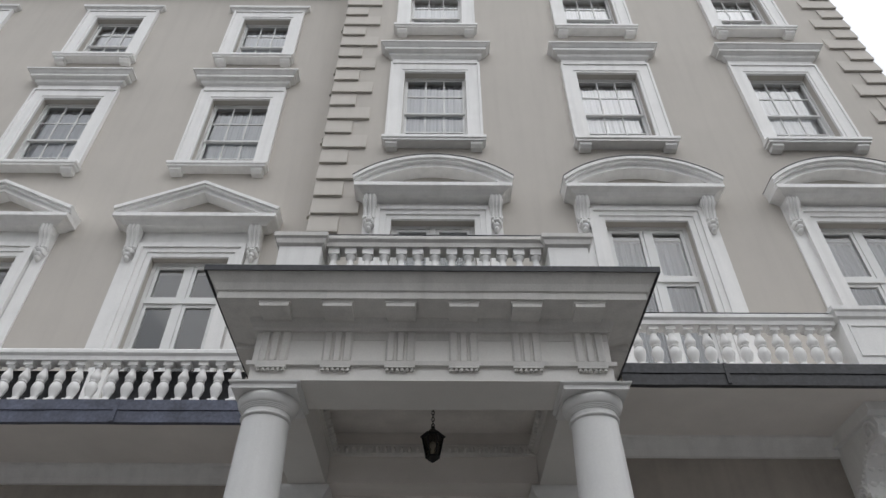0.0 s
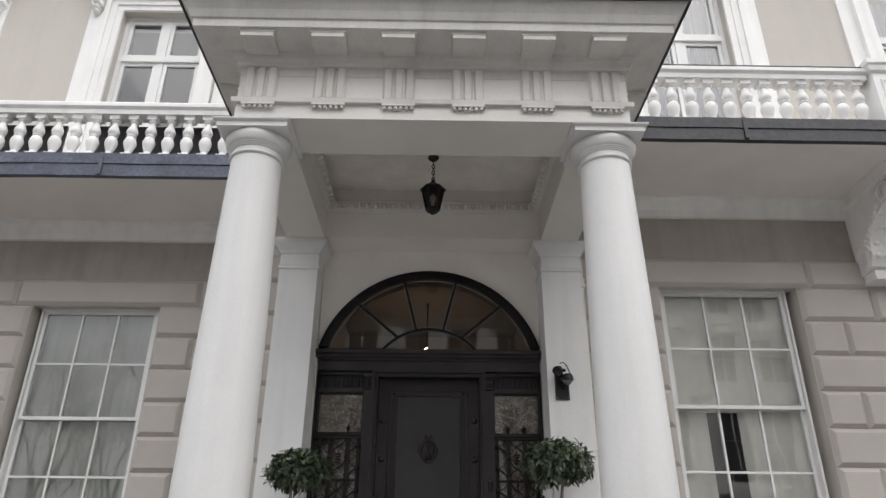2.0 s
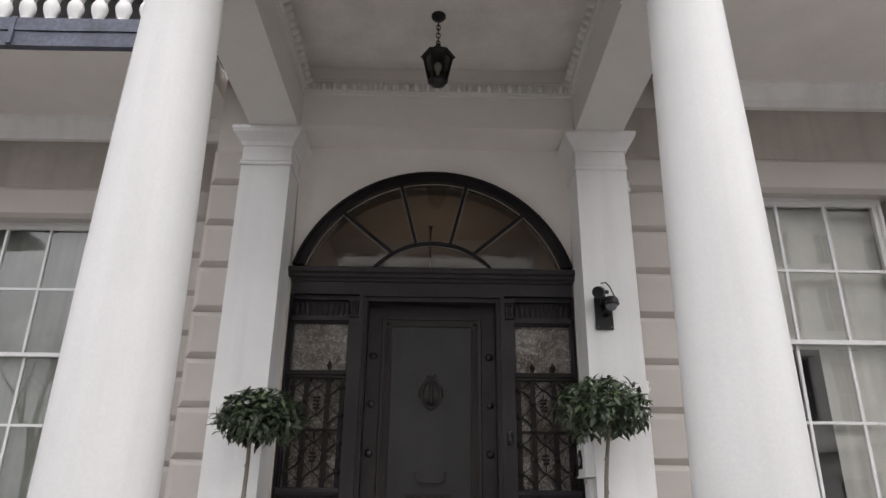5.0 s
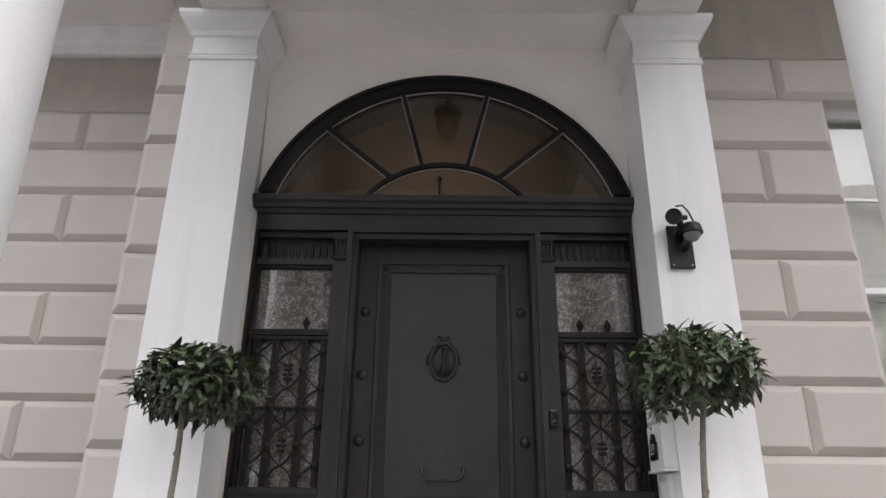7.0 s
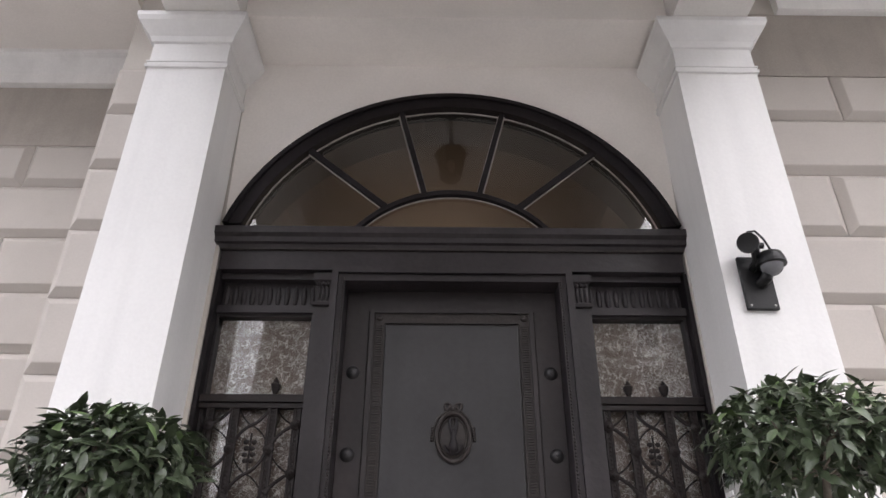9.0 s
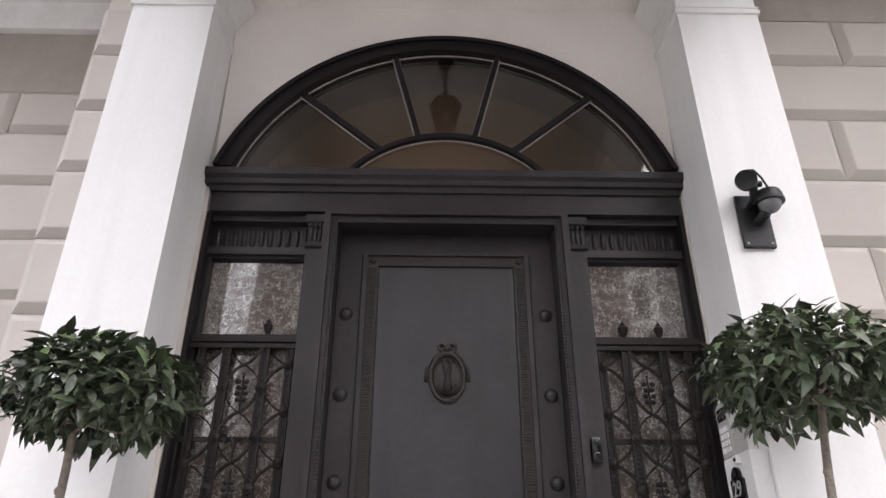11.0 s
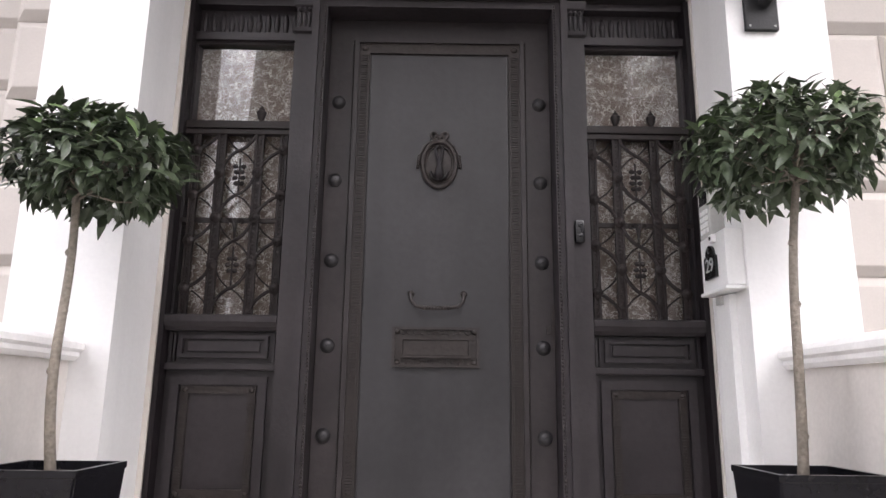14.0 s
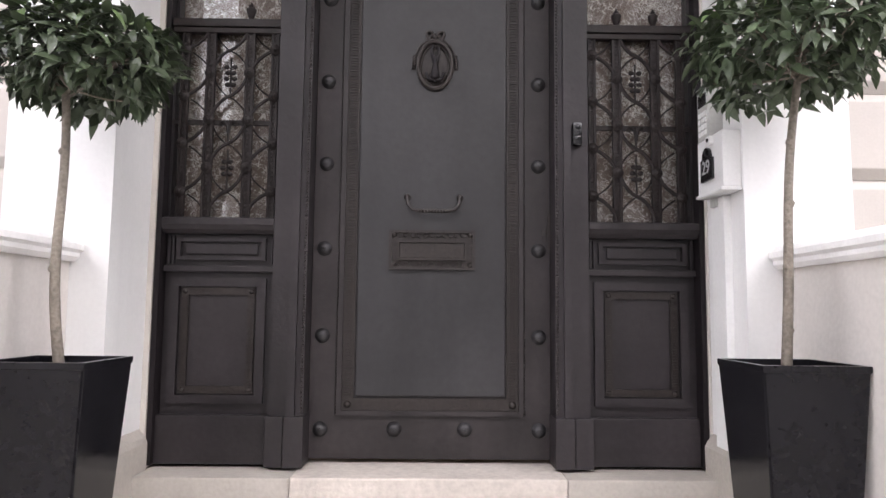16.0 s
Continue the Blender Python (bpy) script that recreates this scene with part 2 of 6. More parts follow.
def mesh_of(name, bm, mat, smooth=False):
    me = bpy.data.meshes.new(name)
    bmesh.ops.recalc_face_normals(bm, faces=bm.faces)
    if len(bm.faces) == 1:
        f = bm.faces[:][0]
        out = f.calc_center_median() - Vector((0.02, 6.12, 0)) if mat.name == "lantern_glass" else Vector((0, -1, 0))
        if f.normal.dot(Vector((out.x, out.y, 0))) < 0:
            f.normal_flip()
    bm.to_mesh(me)
    bm.free()
    me.materials.append(mat)
    if smooth:
        me.polygons.foreach_set("use_smooth", [True] * len(me.polygons))
        me.set_sharp_from_angle(angle=radians(38))
    return me


def part(name, bm, mat, parent, label="", smooth=False):
    """One bmesh, in world coordinates, as a mesh object under a thing or a part."""
    me = mesh_of(name, bm, mat, smooth)
    ob = new(name, me)
    if parent is not None:
        ob.parent = parent
        if parent.data is None:
            ob.matrix_parent_inverse = Matrix.Translation(-parent.location)
    return tagged(ob, label)


def put(name, me, parent, x, y, z, turn=None, label="", scale=None):
    """A piece that shares the mesh me, standing at a place under parent."""
    ob = new(name, me)
    ob.parent = parent
    ob.location = Vector((x, y, z)) - (parent.location if parent.data is None else Vector((0, 0, 0)))
    if turn is not None:
        ob.rotation_euler = turn
    if scale is not None:
        ob.scale = scale
    return tagged(ob, label)


def box(bm, x0, x1, y0, y1, z0, z1, bevel=0.0):
    v = [bm.verts.new((x, y, z)) for x in (x0, x1) for y in (y0, y1) for z in (z0, z1)]
    fs = [bm.faces.new([v[i] for i in q]) for q in ((0, 1, 3, 2), (4, 6, 7, 5), (0, 4, 5, 1), (2, 3, 7, 6), (0, 2, 6, 4), (1, 5, 7, 3))]
    if bevel:
        es = list({e for f in fs for e in f.edges})
        bmesh.ops.bevel(bm, geom=es, offset=bevel, segments=2, affect="EDGES", profile=0.6)
    return bm


def boxes(*rows, bevel=0.0):
    bm = bmesh.new()
    for r in rows:
        box(bm, *r, bevel=bevel)
    return bm


def extrude_x(bm, prof, x0, x1):
    """A closed outline of (y, z) drawn out along x."""
    a = [bm.verts.new((x0, y, z)) for y, z in prof]
    b = [bm.verts.new((x1, y, z)) for y, z in prof]
    n = len(prof)
    for i in range(n):
        bm.faces.new((a[i], a[(i + 1) % n], b[(i + 1) % n], b[i]))
    bm.faces.new(a)
    bm.faces.new(b[::-1])
    return bm


def extrude_y(bm, prof, y0, y1):
    """A closed outline of (x, z) drawn out along y."""
    a = [bm.verts.new((x, y0, z)) for x, z in prof]
    b = [bm.verts.new((x, y1, z)) for x, z in prof]
    n = len(prof)
    for i in range(n):
        bm.faces.new((a[i], a[(i + 1) % n], b[(i + 1) % n], b[i]))
    bm.faces.new(a)
    bm.faces.new(b[::-1])
    return bm


def cornice(bm, prof, x0, x1, yf, yb, hollow=False, cap=True):
    """A moulding round three sides of a block; prof rows are (projection, z) from below to above."""
    rings = [[bm.verts.new(p) for p in ((x0 - d, yb, z), (x0 - d, yf - d, z), (x1 + d, yf - d, z), (x1 + d, yb, z))] for d, z in prof]
    for r, s in zip(rings, rings[1:]):
        for i in range(3 if hollow else 4):
            bm.faces.new((r[i], r[(i + 1) % 4], s[(i + 1) % 4], s[i]))
    if not hollow:
        bm.faces.new(rings[0][::-1])
    if cap:
        bm.faces.new(rings[-1])
    return bm


def lathe(bm, prof, cx=0.0, cy=0.0, n=24, sx=1.0, sy=1.0):
    rings = [[bm.verts.new((cx + r * sx * math.cos(2 * math.pi * i / n), cy + r * sy * math.sin(2 * math.pi * i / n), z)) for i in range(n)] for r, z in prof]
    for r, s in zip(rings, rings[1:]):
        for i in range(n):
            bm.faces.new((r[i], r[(i + 1) % n], s[(i + 1) % n], s[i]))
    bm.faces.new(rings[0][::-1])
    bm.faces.new(rings[-1])
    return bm


def tube(bm, pts, r, n=6, r1=None):
    pts = [Vector(p) for p in pts]
    rings = []
    for i, p in enumerate(pts):
        d = (pts[min(i + 1, len(pts) - 1)] - pts[max(i - 1, 0)]).normalized()
        u = d.cross(Vector((0.31, 0.87, 0.21))).normalized()
        w = d.cross(u)
        k = r if r1 is None else r + (r1 - r) * i / max(1, len(pts) - 1)
        rings.append([bm.verts.new(p + u * (k * math.cos(2 * math.pi * j / n)) + w * (k * math.sin(2 * math.pi * j / n))) for j in range(n)])
    for a, b in zip(rings, rings[1:]):
        for j in range(n):
            bm.faces.new((a[j], a[(j + 1) % n], b[(j + 1) % n], b[j]))
    bm.faces.new(rings[0][::-1])
    bm.faces.new(rings[-1])
    return bm


def dome(bm, c, rx, ry, rz, n=10, m=5, axis="z", full=False):
    """A half (or whole) ellipsoid that swells towards -y (axis y) or +z (axis z)."""
    lo = -math.pi / 2 if full else 0.0
    rows = []
    for i in range(m):
        a = lo + (math.pi / 2 - lo) * i / m
        rows.append([(math.cos(a) * math.cos(2 * math.pi * j / n), math.cos(a) * math.sin(2 * math.pi * j / n), math.sin(a)) for j in range(n)])

    def at(p):
        x, y, z = p
        if axis == "y":
            x, y, z = x, -z, y
        return bm.verts.new((c[0] + rx * x, c[1] + ry * y, c[2] + rz * z))

    rings = [[at(p) for p in r] for r in rows]
    top = at((0, 0, 1))
    for a, b in zip(rings, rings[1:]):
        for j in range(n):
            bm.faces.new((a[j], a[(j + 1) % n], b[(j + 1) % n], b[j]))
    for j in range(n):
        bm.faces.new((rings[-1][j], rings[-1][(j + 1) % n], top))
    bm.faces.new(rings[0][::-1])
    return bm


def wall_mesh(x0, x1, z0, z1, y0, y1, holes):
    """A wall in the x-z plane with rectangular openings that go right through it."""
    bm = bmesh.new()
    xs = sorted({x0, x1, *[h[0] for h in holes], *[h[1] for h in holes]})
    zs = sorted({z0, z1, *[h[2] for h in holes], *[h[3] for h in holes]})
    void = lambda i, k: not (0 <= i < len(xs) - 1 and 0 <= k < len(zs) - 1) or any(
        h[0] < (xs[i] + xs[i + 1]) / 2 < h[1] and h[2] < (zs[k] + zs[k + 1]) / 2 < h[3] for h in holes)
    vs = {}

    def v(i, k, y):
        if (i, k, y) not in vs:
            vs[i, k, y] = bm.verts.new((xs[i], y, zs[k]))
        return vs[i, k, y]

    for i in range(len(xs) - 1):
        for k in range(len(zs) - 1):
            if void(i, k):
                continue
            bm.faces.new((v(i, k, y0), v(i + 1, k, y0), v(i + 1, k + 1, y0), v(i, k + 1, y0)))
            bm.faces.new((v(i, k, y1), v(i, k + 1, y1), v(i + 1, k + 1, y1), v(i + 1, k, y1)))
            for di, dk, a, b in ((-1, 0, (i, k), (i, k + 1)), (1, 0, (i + 1, k), (i + 1, k + 1)), (0, -1, (i, k), (i + 1, k)), (0, 1, (i, k + 1), (i + 1, k + 1))):
                if void(i + di, k + dk):
                    bm.faces.new((v(*a, y0), v(*b, y0), v(*b, y1), v(*a, y1)))
    return bm


def structure(name, bm, mat, label, category):
    return tagged(part(name, bm, mat, None), label, category, kind="structure")


# ---- the ground and the house shell ----
WALL_R, WALL_L = 7.16, 7.77          # faces of the main block and of the recessed wing
BAYS_R, BAYS_L = (-0.03, 3.20, 6.40), (-3.79, -7.07, -10.35)
EDGE_L, EDGE_R = -1.89, 8.47

structure("ground", boxes((-300, 300, -300, 4.1, -0.4, -0.12), (-300, 300, 4.1, 300, -0.4, -0.12)), ASPHALT, "dark asphalt ground around the terrace", "ground")
pavement = structure("pavement", boxes((-40, 40, -4.5, 7.1, -0.12, -0.004)), PAVE, "grey stone paving in front of the house", "pavement")

holes_r = [(-1.14, 1.14, 0.70, 4.52), (2.46, 3.96, 1.72, 4.33)]
for x in BAYS_R:
    holes_r += [(x - 0.63, x + 0.63, 5.62, 8.91), (x - 0.57, x + 0.57, 10.74, 12.78), (x - 0.53, x + 0.53, 14.24, 15.85)]
wall_main = structure("wall_front", wall_mesh(EDGE_L, EDGE_R, -0.1, 18.6, WALL_R, WALL_R + 0.42, holes_r), STUCCO, "beige painted stucco front wall of the house", "wall")
holes_l = [(-4.55, -3.10, 1.72, 4.25)]
for x in BAYS_L:
    holes_l += [(x - 0.60, x + 0.60, 5.5, 8.66), (x - 0.56, x + 0.56, 10.73, 12.72), (x - 0.52, x + 0.52, 14.08, 15.7)]
wall_wing = structure("wall_wing", wall_mesh(-13.0, EDGE_L - 0.003, -0.1, 17.0, WALL_L, WALL_L + 0.42, holes_l), STUCCO, "beige stucco wall of the recessed wing", "wall")
structure("wall_return", boxes((EDGE_L, EDGE_L + 0.35, WALL_R + 0.423, 13.9, -0.1, 18.6)), STUCCO, "beige stucco return of the front block", "wall")
structure("wall_side", boxes((EDGE_R - 0.35, EDGE_R, WALL_R + 0.423, 13.9, -0.1, 18.6)), STUCCO, "beige stucco side wall of the house", "wall")
structure("wall_back", boxes((-13.0, EDGE_R, 14.0, 14.4, -0.1, 18.6)), STUCCO, "plain back wall of the house", "wall")
structure("wall_wing_end", boxes((-13.4, -13.003, WALL_L, 14.0, -0.1, 17.0)), STUCCO, "plain end wall of the wing", "wall")
structure("roof_main", boxes((EDGE_L - 0.1, EDGE_R + 0.1, WALL_R - 0.25, 14.5, 18.6, 18.95)), SLATE, "flat roof over the main block", "roof")
eaves = bmesh.new()
cornice(eaves, [(0.0, 16.62), (0.06, 16.70), (0.10, 16.84), (0.26, 16.86), (0.28, 16.98), (0.34, 17.02)], -13.0, EDGE_L - 0.4, WALL_L - 0.003, 14.0)
structure("roof_wing", eaves, LEAD, "dark eaves and gutter above the wing", "roof")
for k, (z0, z1) in enumerate(((5.0, 5.3), (9.9, 10.2), (13.9, 14.1), (17.2, 17.4))):
    structure("floor_%d" % (k + 1), boxes((EDGE_L + 0.36, EDGE_R - 0.36, WALL_R + 0.424, 13.9, z0, z1)), ROOM, "storey floor inside the house", "floor")
    if k < 3:
        structure("floor_%d" % (k + 5), boxes((-12.9, EDGE_L - 0.01, WALL_L + 0.424, 13.9, z0, z1)), ROOM, "storey floor inside the wing", "floor")
structure("wall_hall_left", boxes((-1.5, -1.36, WALL_R + 0.424, 13.9, 0.7, 5.0)), ROOM, "warm plaster wall of the entrance hall", "wall")
structure("wall_hall_right", boxes((1.36, 1.5, WALL_R + 0.424, 13.9, 0.7, 5.0)), ROOM, "warm plaster wall of the entrance hall", "wall")
structure("wall_hall_back", boxes((-1.35, 1.35, 11.2, 11.4, 0.7, 5.0)), ROOM, "warm plaster end wall of the entrance hall", "wall")
structure("floor_hall", boxes((EDGE_L + 0.36, EDGE_R - 0.36, WALL_R + 0.424, 13.9, 0.3, 0.695)), ROOM, "ground storey floor inside", "floor")
for k, (x0, x1) in enumerate(((1.51, 1.6), (5.1, 5.2))):
    structure("wall_room_%d" % k, boxes((x0, x1, WALL_R + 0.43, 13.9, 0.7, 5.0)), ROOM, "plain room wall inside the house", "wall")

# Strips laid over the walls, their colour darkened for the balcony shade.
structure("wall_frieze_main", boxes((1.56, EDGE_R, WALL_R - 0.006, WALL_R - 0.001, 4.64, 5.145)), FRIEZE, "beige frieze with balcony shade in its colour", "wall")
structure("wall_frieze_wing", boxes((-13.0, EDGE_L - 0.02, WALL_L - 0.006, WALL_L - 0.001, 4.56, 5.055)), FRIEZE, "beige frieze with wing balcony shade in its colour", "wall")

# arched head of the doorway
sp = bmesh.new()
def segment(half, rise, n=40, z0=3.60):
    """A flat-shouldered circular arch from right to left."""
    r = (half * half + rise * rise) / (2 * rise)
    am = math.asin(half / r) if rise < half else math.pi - math.asin(half / r)
    return [(r * math.sin(am * (1 - 2 * i / n)), z0 + rise - r + r * math.cos(am * (1 - 2 * i / n))) for i in range(n + 1)]


arc = segment(1.14, 0.852)
for y, zt in ((WALL_R - 0.005, 4.689), (WALL_R + 0.42, 4.52)):
    low = [sp.verts.new((x, y, z)) for x, z in arc]
    top = [sp.verts.new((x * 1.02, y, zt)) for x, z in arc]
    for i in range(40):
        sp.faces.new((low[i], low[i + 1], top[i + 1], top[i]))
structure("wall_arch_spandrel", sp, LINING, "cream white plaster round the arched doorway", "wall")
rev = bmesh.new()
a0 = [rev.verts.new((x, WALL_R - 0.005, z)) for x, z in arc]
a1 = [rev.verts.new((x, WALL_R + 0.42, z)) for x, z in arc]
for i in range(40):
    rev.faces.new((a0[i], a0[i + 1], a1[i + 1], a1[i]))
structure("wall_arch_soffit", rev, ROOM, "painted soffit of the arched doorway", "wall")


# ---- windows ----
def frame_bm(x0, x1, z0, z1, w, y0, y1, sill=True):
    bm = bmesh.new()
    box(bm, x0, x0 + w, y0, y1, z0, z1)
    box(bm, x1 - w, x1, y0, y1, z0, z1)
    box(bm, x0 + w, x1 - w, y0, y1, z1 - w, z1)
    if sill:
        box(bm, x0 + w, x1 - w, y0, y1, z0, z0 + w)
    return bm


def sash_window(name, label, x0, x1, z0, z1, y, zm, cols=3, rows=2, bar=0.022, curtain=None):
    """Two sliding sashes with glazing bars; each pane, bar and sash is a piece of its own."""
    w = thing(name, label, "window", ((x0 + x1) / 2, y, z0), kind="structure")
    part("window_frame", frame_bm(x0, x1, z0, z1, 0.024, y - 0.02, y + 0.12), SASH, w)
    for k, (a, b, yy) in enumerate(((zm - 0.02, z1 - 0.024, y + 0.012), (z0 + 0.024, zm + 0.02, y + 0.056))):
        s = part("sash", frame_bm(x0 + 0.026, x1 - 0.026, a, b, 0.036, yy, yy + 0.04), SASH, w)
        xa, xb, za, zb = x0 + 0.062, x1 - 0.062, a + 0.036, b - 0.036
        for c in range(1, cols):
            xc = xa + (xb - xa) * c / cols
            part("glazing_bar", boxes((xc - bar / 2, xc + bar / 2, yy + 0.003, yy + 0.034, za, zb)), SASH, s)
        for r in range(1, rows):
            zc = za + (zb - za) * r / rows
            part("glazing_bar", boxes((xa, xb, yy + 0.005, yy + 0.032, zc - bar / 2, zc + bar / 2)), SASH, s)
        for c in range(cols):
            for r in range(rows):
                dz, dx = (zb - za) / rows, (xb - xa) / cols
                tilt = random.uniform(-0.002, 0.002)
                p = bmesh.new()
                vs = [p.verts.new(q) for q in ((xa + c * dx, yy + 0.018 + tilt, za + r * dz), (xa + (c + 1) * dx, yy + 0.018, za + r * dz),
                                               (xa + (c + 1) * dx, yy + 0.018 - tilt, za + (r + 1) * dz), (xa + c * dx, yy + 0.018, za + (r + 1) * dz))]
                p.faces.new(vs)
                pane = part("pane", p, GLASS, s)
                pane.visible_shadow = False
    if curtain:
        drape(x0 + 0.02, x1 - 0.02, z0 + 0.03, z1 - 0.02, y + 0.145, *curtain)
    return w


def drape(x0, x1, z0, z1, y, mat, amp=0.02, period=0.11, gap=None, label="pale pleated curtain hanging behind the window"):
    """Hanging cloth with soft pleats; gap leaves an opening between two halves."""
    for a, b in ([(x0, x1)] if gap is None else [(x0, gap[0]), (gap[1], x1)]):
        bm = bmesh.new()
        n = max(8, int((b - a) / 0.014))
        rows = []
        for z, k in ((z0, 1.15), ((z0 + z1) / 2, 1.0), (z1, 0.6)):
            rows.append([bm.verts.new((a + (b - a) * i / n, y + k * amp * (math.sin(2 * math.pi * i * (b - a) / n / period + 3 * a) + 0.4 * math.sin(5.1 * math.pi * i * (b - a) / n / period)), z)) for i in range(n + 1)])
        for r, s in zip(rows, rows[1:]):
            for i in range(n):
                bm.faces.new((r[i], r[i + 1], s[i + 1], s[i]))
        tagged(part("curtain", bm, mat, None, smooth=True), label, "curtain")


def architrave(parent, x0, x1, z0, z1, w, y, steps=((0.0, 0.045), (0.16, 0.06), (0.82, 0.085))):
    """A stepped moulding round the sides and head of an opening."""
    for k, (f, d) in enumerate(steps):
        g = w * (1 - f)
        g0 = w * (1 - steps[k + 1][0]) if k + 1 < len(steps) else 0.0
        bm = bmesh.new()
        a, b = (g0, g) if k == len(steps) - 1 else (g0, g)
        box(bm, x0 - b, x0 - a, y - steps[len(steps) - 1 - k][1], y, z0, z1 + b)
        box(bm, x1 + a, x1 + b, y - steps[len(steps) - 1 - k][1], y, z0, z1 + b)
        box(bm, x0 - a, x1 + a, y - steps[len(steps) - 1 - k][1], y, z1 + a, z1 + b)
        part("architrave", bm, TRIM, parent)


def surround_upper(name, x, half, z0, z1, y, head, label):
    """Second and third storey window dressing: architrave, sill on two brackets, cornice head."""
    w = thing(name, label, "window surround", (x, y, z0), kind="structure")
    architrave(w, x - half, x + half, z0, z1, 0.27, y)
    bm = bmesh.new()
    cornice(bm, [(0.0, z0 - 0.12), (0.03, z0 - 0.115), (0.03, z0 - 0.08), (0.055, z0 - 0.065), (0.055, z0 - 0.012), (0.05, z0)], x - half - 0.25, x + half + 0.25, y - 0.16, y)
    part("sill", bm, TRIM, w)
    for s in (-1, 1):
        xc = x + s * (half + 0.14)
        b = bmesh.new()
        extrude_x(b, [(y, z0 - 0.122), (y - 0.16, z0 - 0.122), (y - 0.155, z0 - 0.17), (y - 0.10, z0 - 0.215), (y, z0 - 0.215)], xc - 0.095, xc + 0.095)
        part("sill_bracket", b, TRIM, w)
    bm = bmesh.new()
    if head == "cornice":
        zb = z1 + 0.28
        box(bm, x - half - 0.24, x + half + 0.24, y - 0.05, y, zb, zb + 0.12)
        cornice(bm, [(0.0, zb + 0.12), (0.05, zb + 0.16), (0.06, zb + 0.22), (0.14, zb + 0.245), (0.14, zb + 0.31), (0.155, zb + 0.315), (0.20, zb + 0.375), (0.22, zb + 0.38), (0.22, zb + 0.41), (0.0, zb + 0.44)], x - half - 0.26, x + half + 0.26, y - 0.06, y)
    else:
        zb = z1 + 0.27
        cornice(bm, [(0.0, zb), (0.04, zb + 0.05), (0.08, zb + 0.07), (0.09, zb + 0.13), (0.0, zb + 0.15)], x - half - 0.30, x + half + 0.30, y - 0.05, y)
    part("cornice_head", bm, TRIM, w)
    return w


def console_mesh(h, d, w):
    """A small S-scroll bracket, its back on y = 0 and its top at z = 0."""
    bm = bmesh.new()
    prof = [(0, 0), (-d, 0), (-d * 1.02, -0.10 * h), (-d * 0.92, -0.20 * h), (-d * 0.70, -0.28 * h), (-d * 0.55, -0.40 * h), (-d * 0.45, -0.52 * h), (-d * 0.46, -0.60 * h), (-d * 0.30, -0.66 * h), (0, -0.66 * h)]
    extrude_x(bm, prof, -w / 2, w / 2)
    for k in (-0.3, 0.0, 0.3):
        tube(bm, [(k * w, y - 0.004, z) for y, z in prof[1:8]], w * 0.11, 6)
    for s in (-1, 1):
        tube(bm, [(s * w * 0.5, -d * 0.62, -0.14 * h), (s * w * 0.56, -d * 0.62, -0.14 * h)], d * 0.30, 12)
        tube(bm, [(s * w * 0.5, -d * 0.26, -0.56 * h), (s * w * 0.56, -d * 0.26, -0.56 * h)], d * 0.20, 10)
    return mesh_of("scroll_bracket", bm, TRIM, True)


def drop_mesh(h, d, w):
    """The carved leaf drop below a scroll bracket."""
    bm = bmesh.new()
    dome(bm, (0, 0, -0.70 * h), w * 0.5, d * 0.6, h * 0.08, 10, 4, "y")
    dome(bm, (0, 0, -0.82 * h), w * 0.40, d * 0.5, h * 0.10, 10, 4, "y")
    dome(bm, (0, -0.01, -0.93 * h), w * 0.26, d * 0.4, h * 0.08, 8, 4, "y")
    for s in (-1, 1):
        dome(bm, (s * w * 0.33, 0, -0.76 * h), w * 0.2, d * 0.55, h * 0.09, 8, 3, "y")
    return mesh_of("leaf_drop", bm, TRIM, True)


CONSOLE, DROP = console_mesh(0.62, 0.22, 0.185), drop_mesh(0.62, 0.22, 0.175)


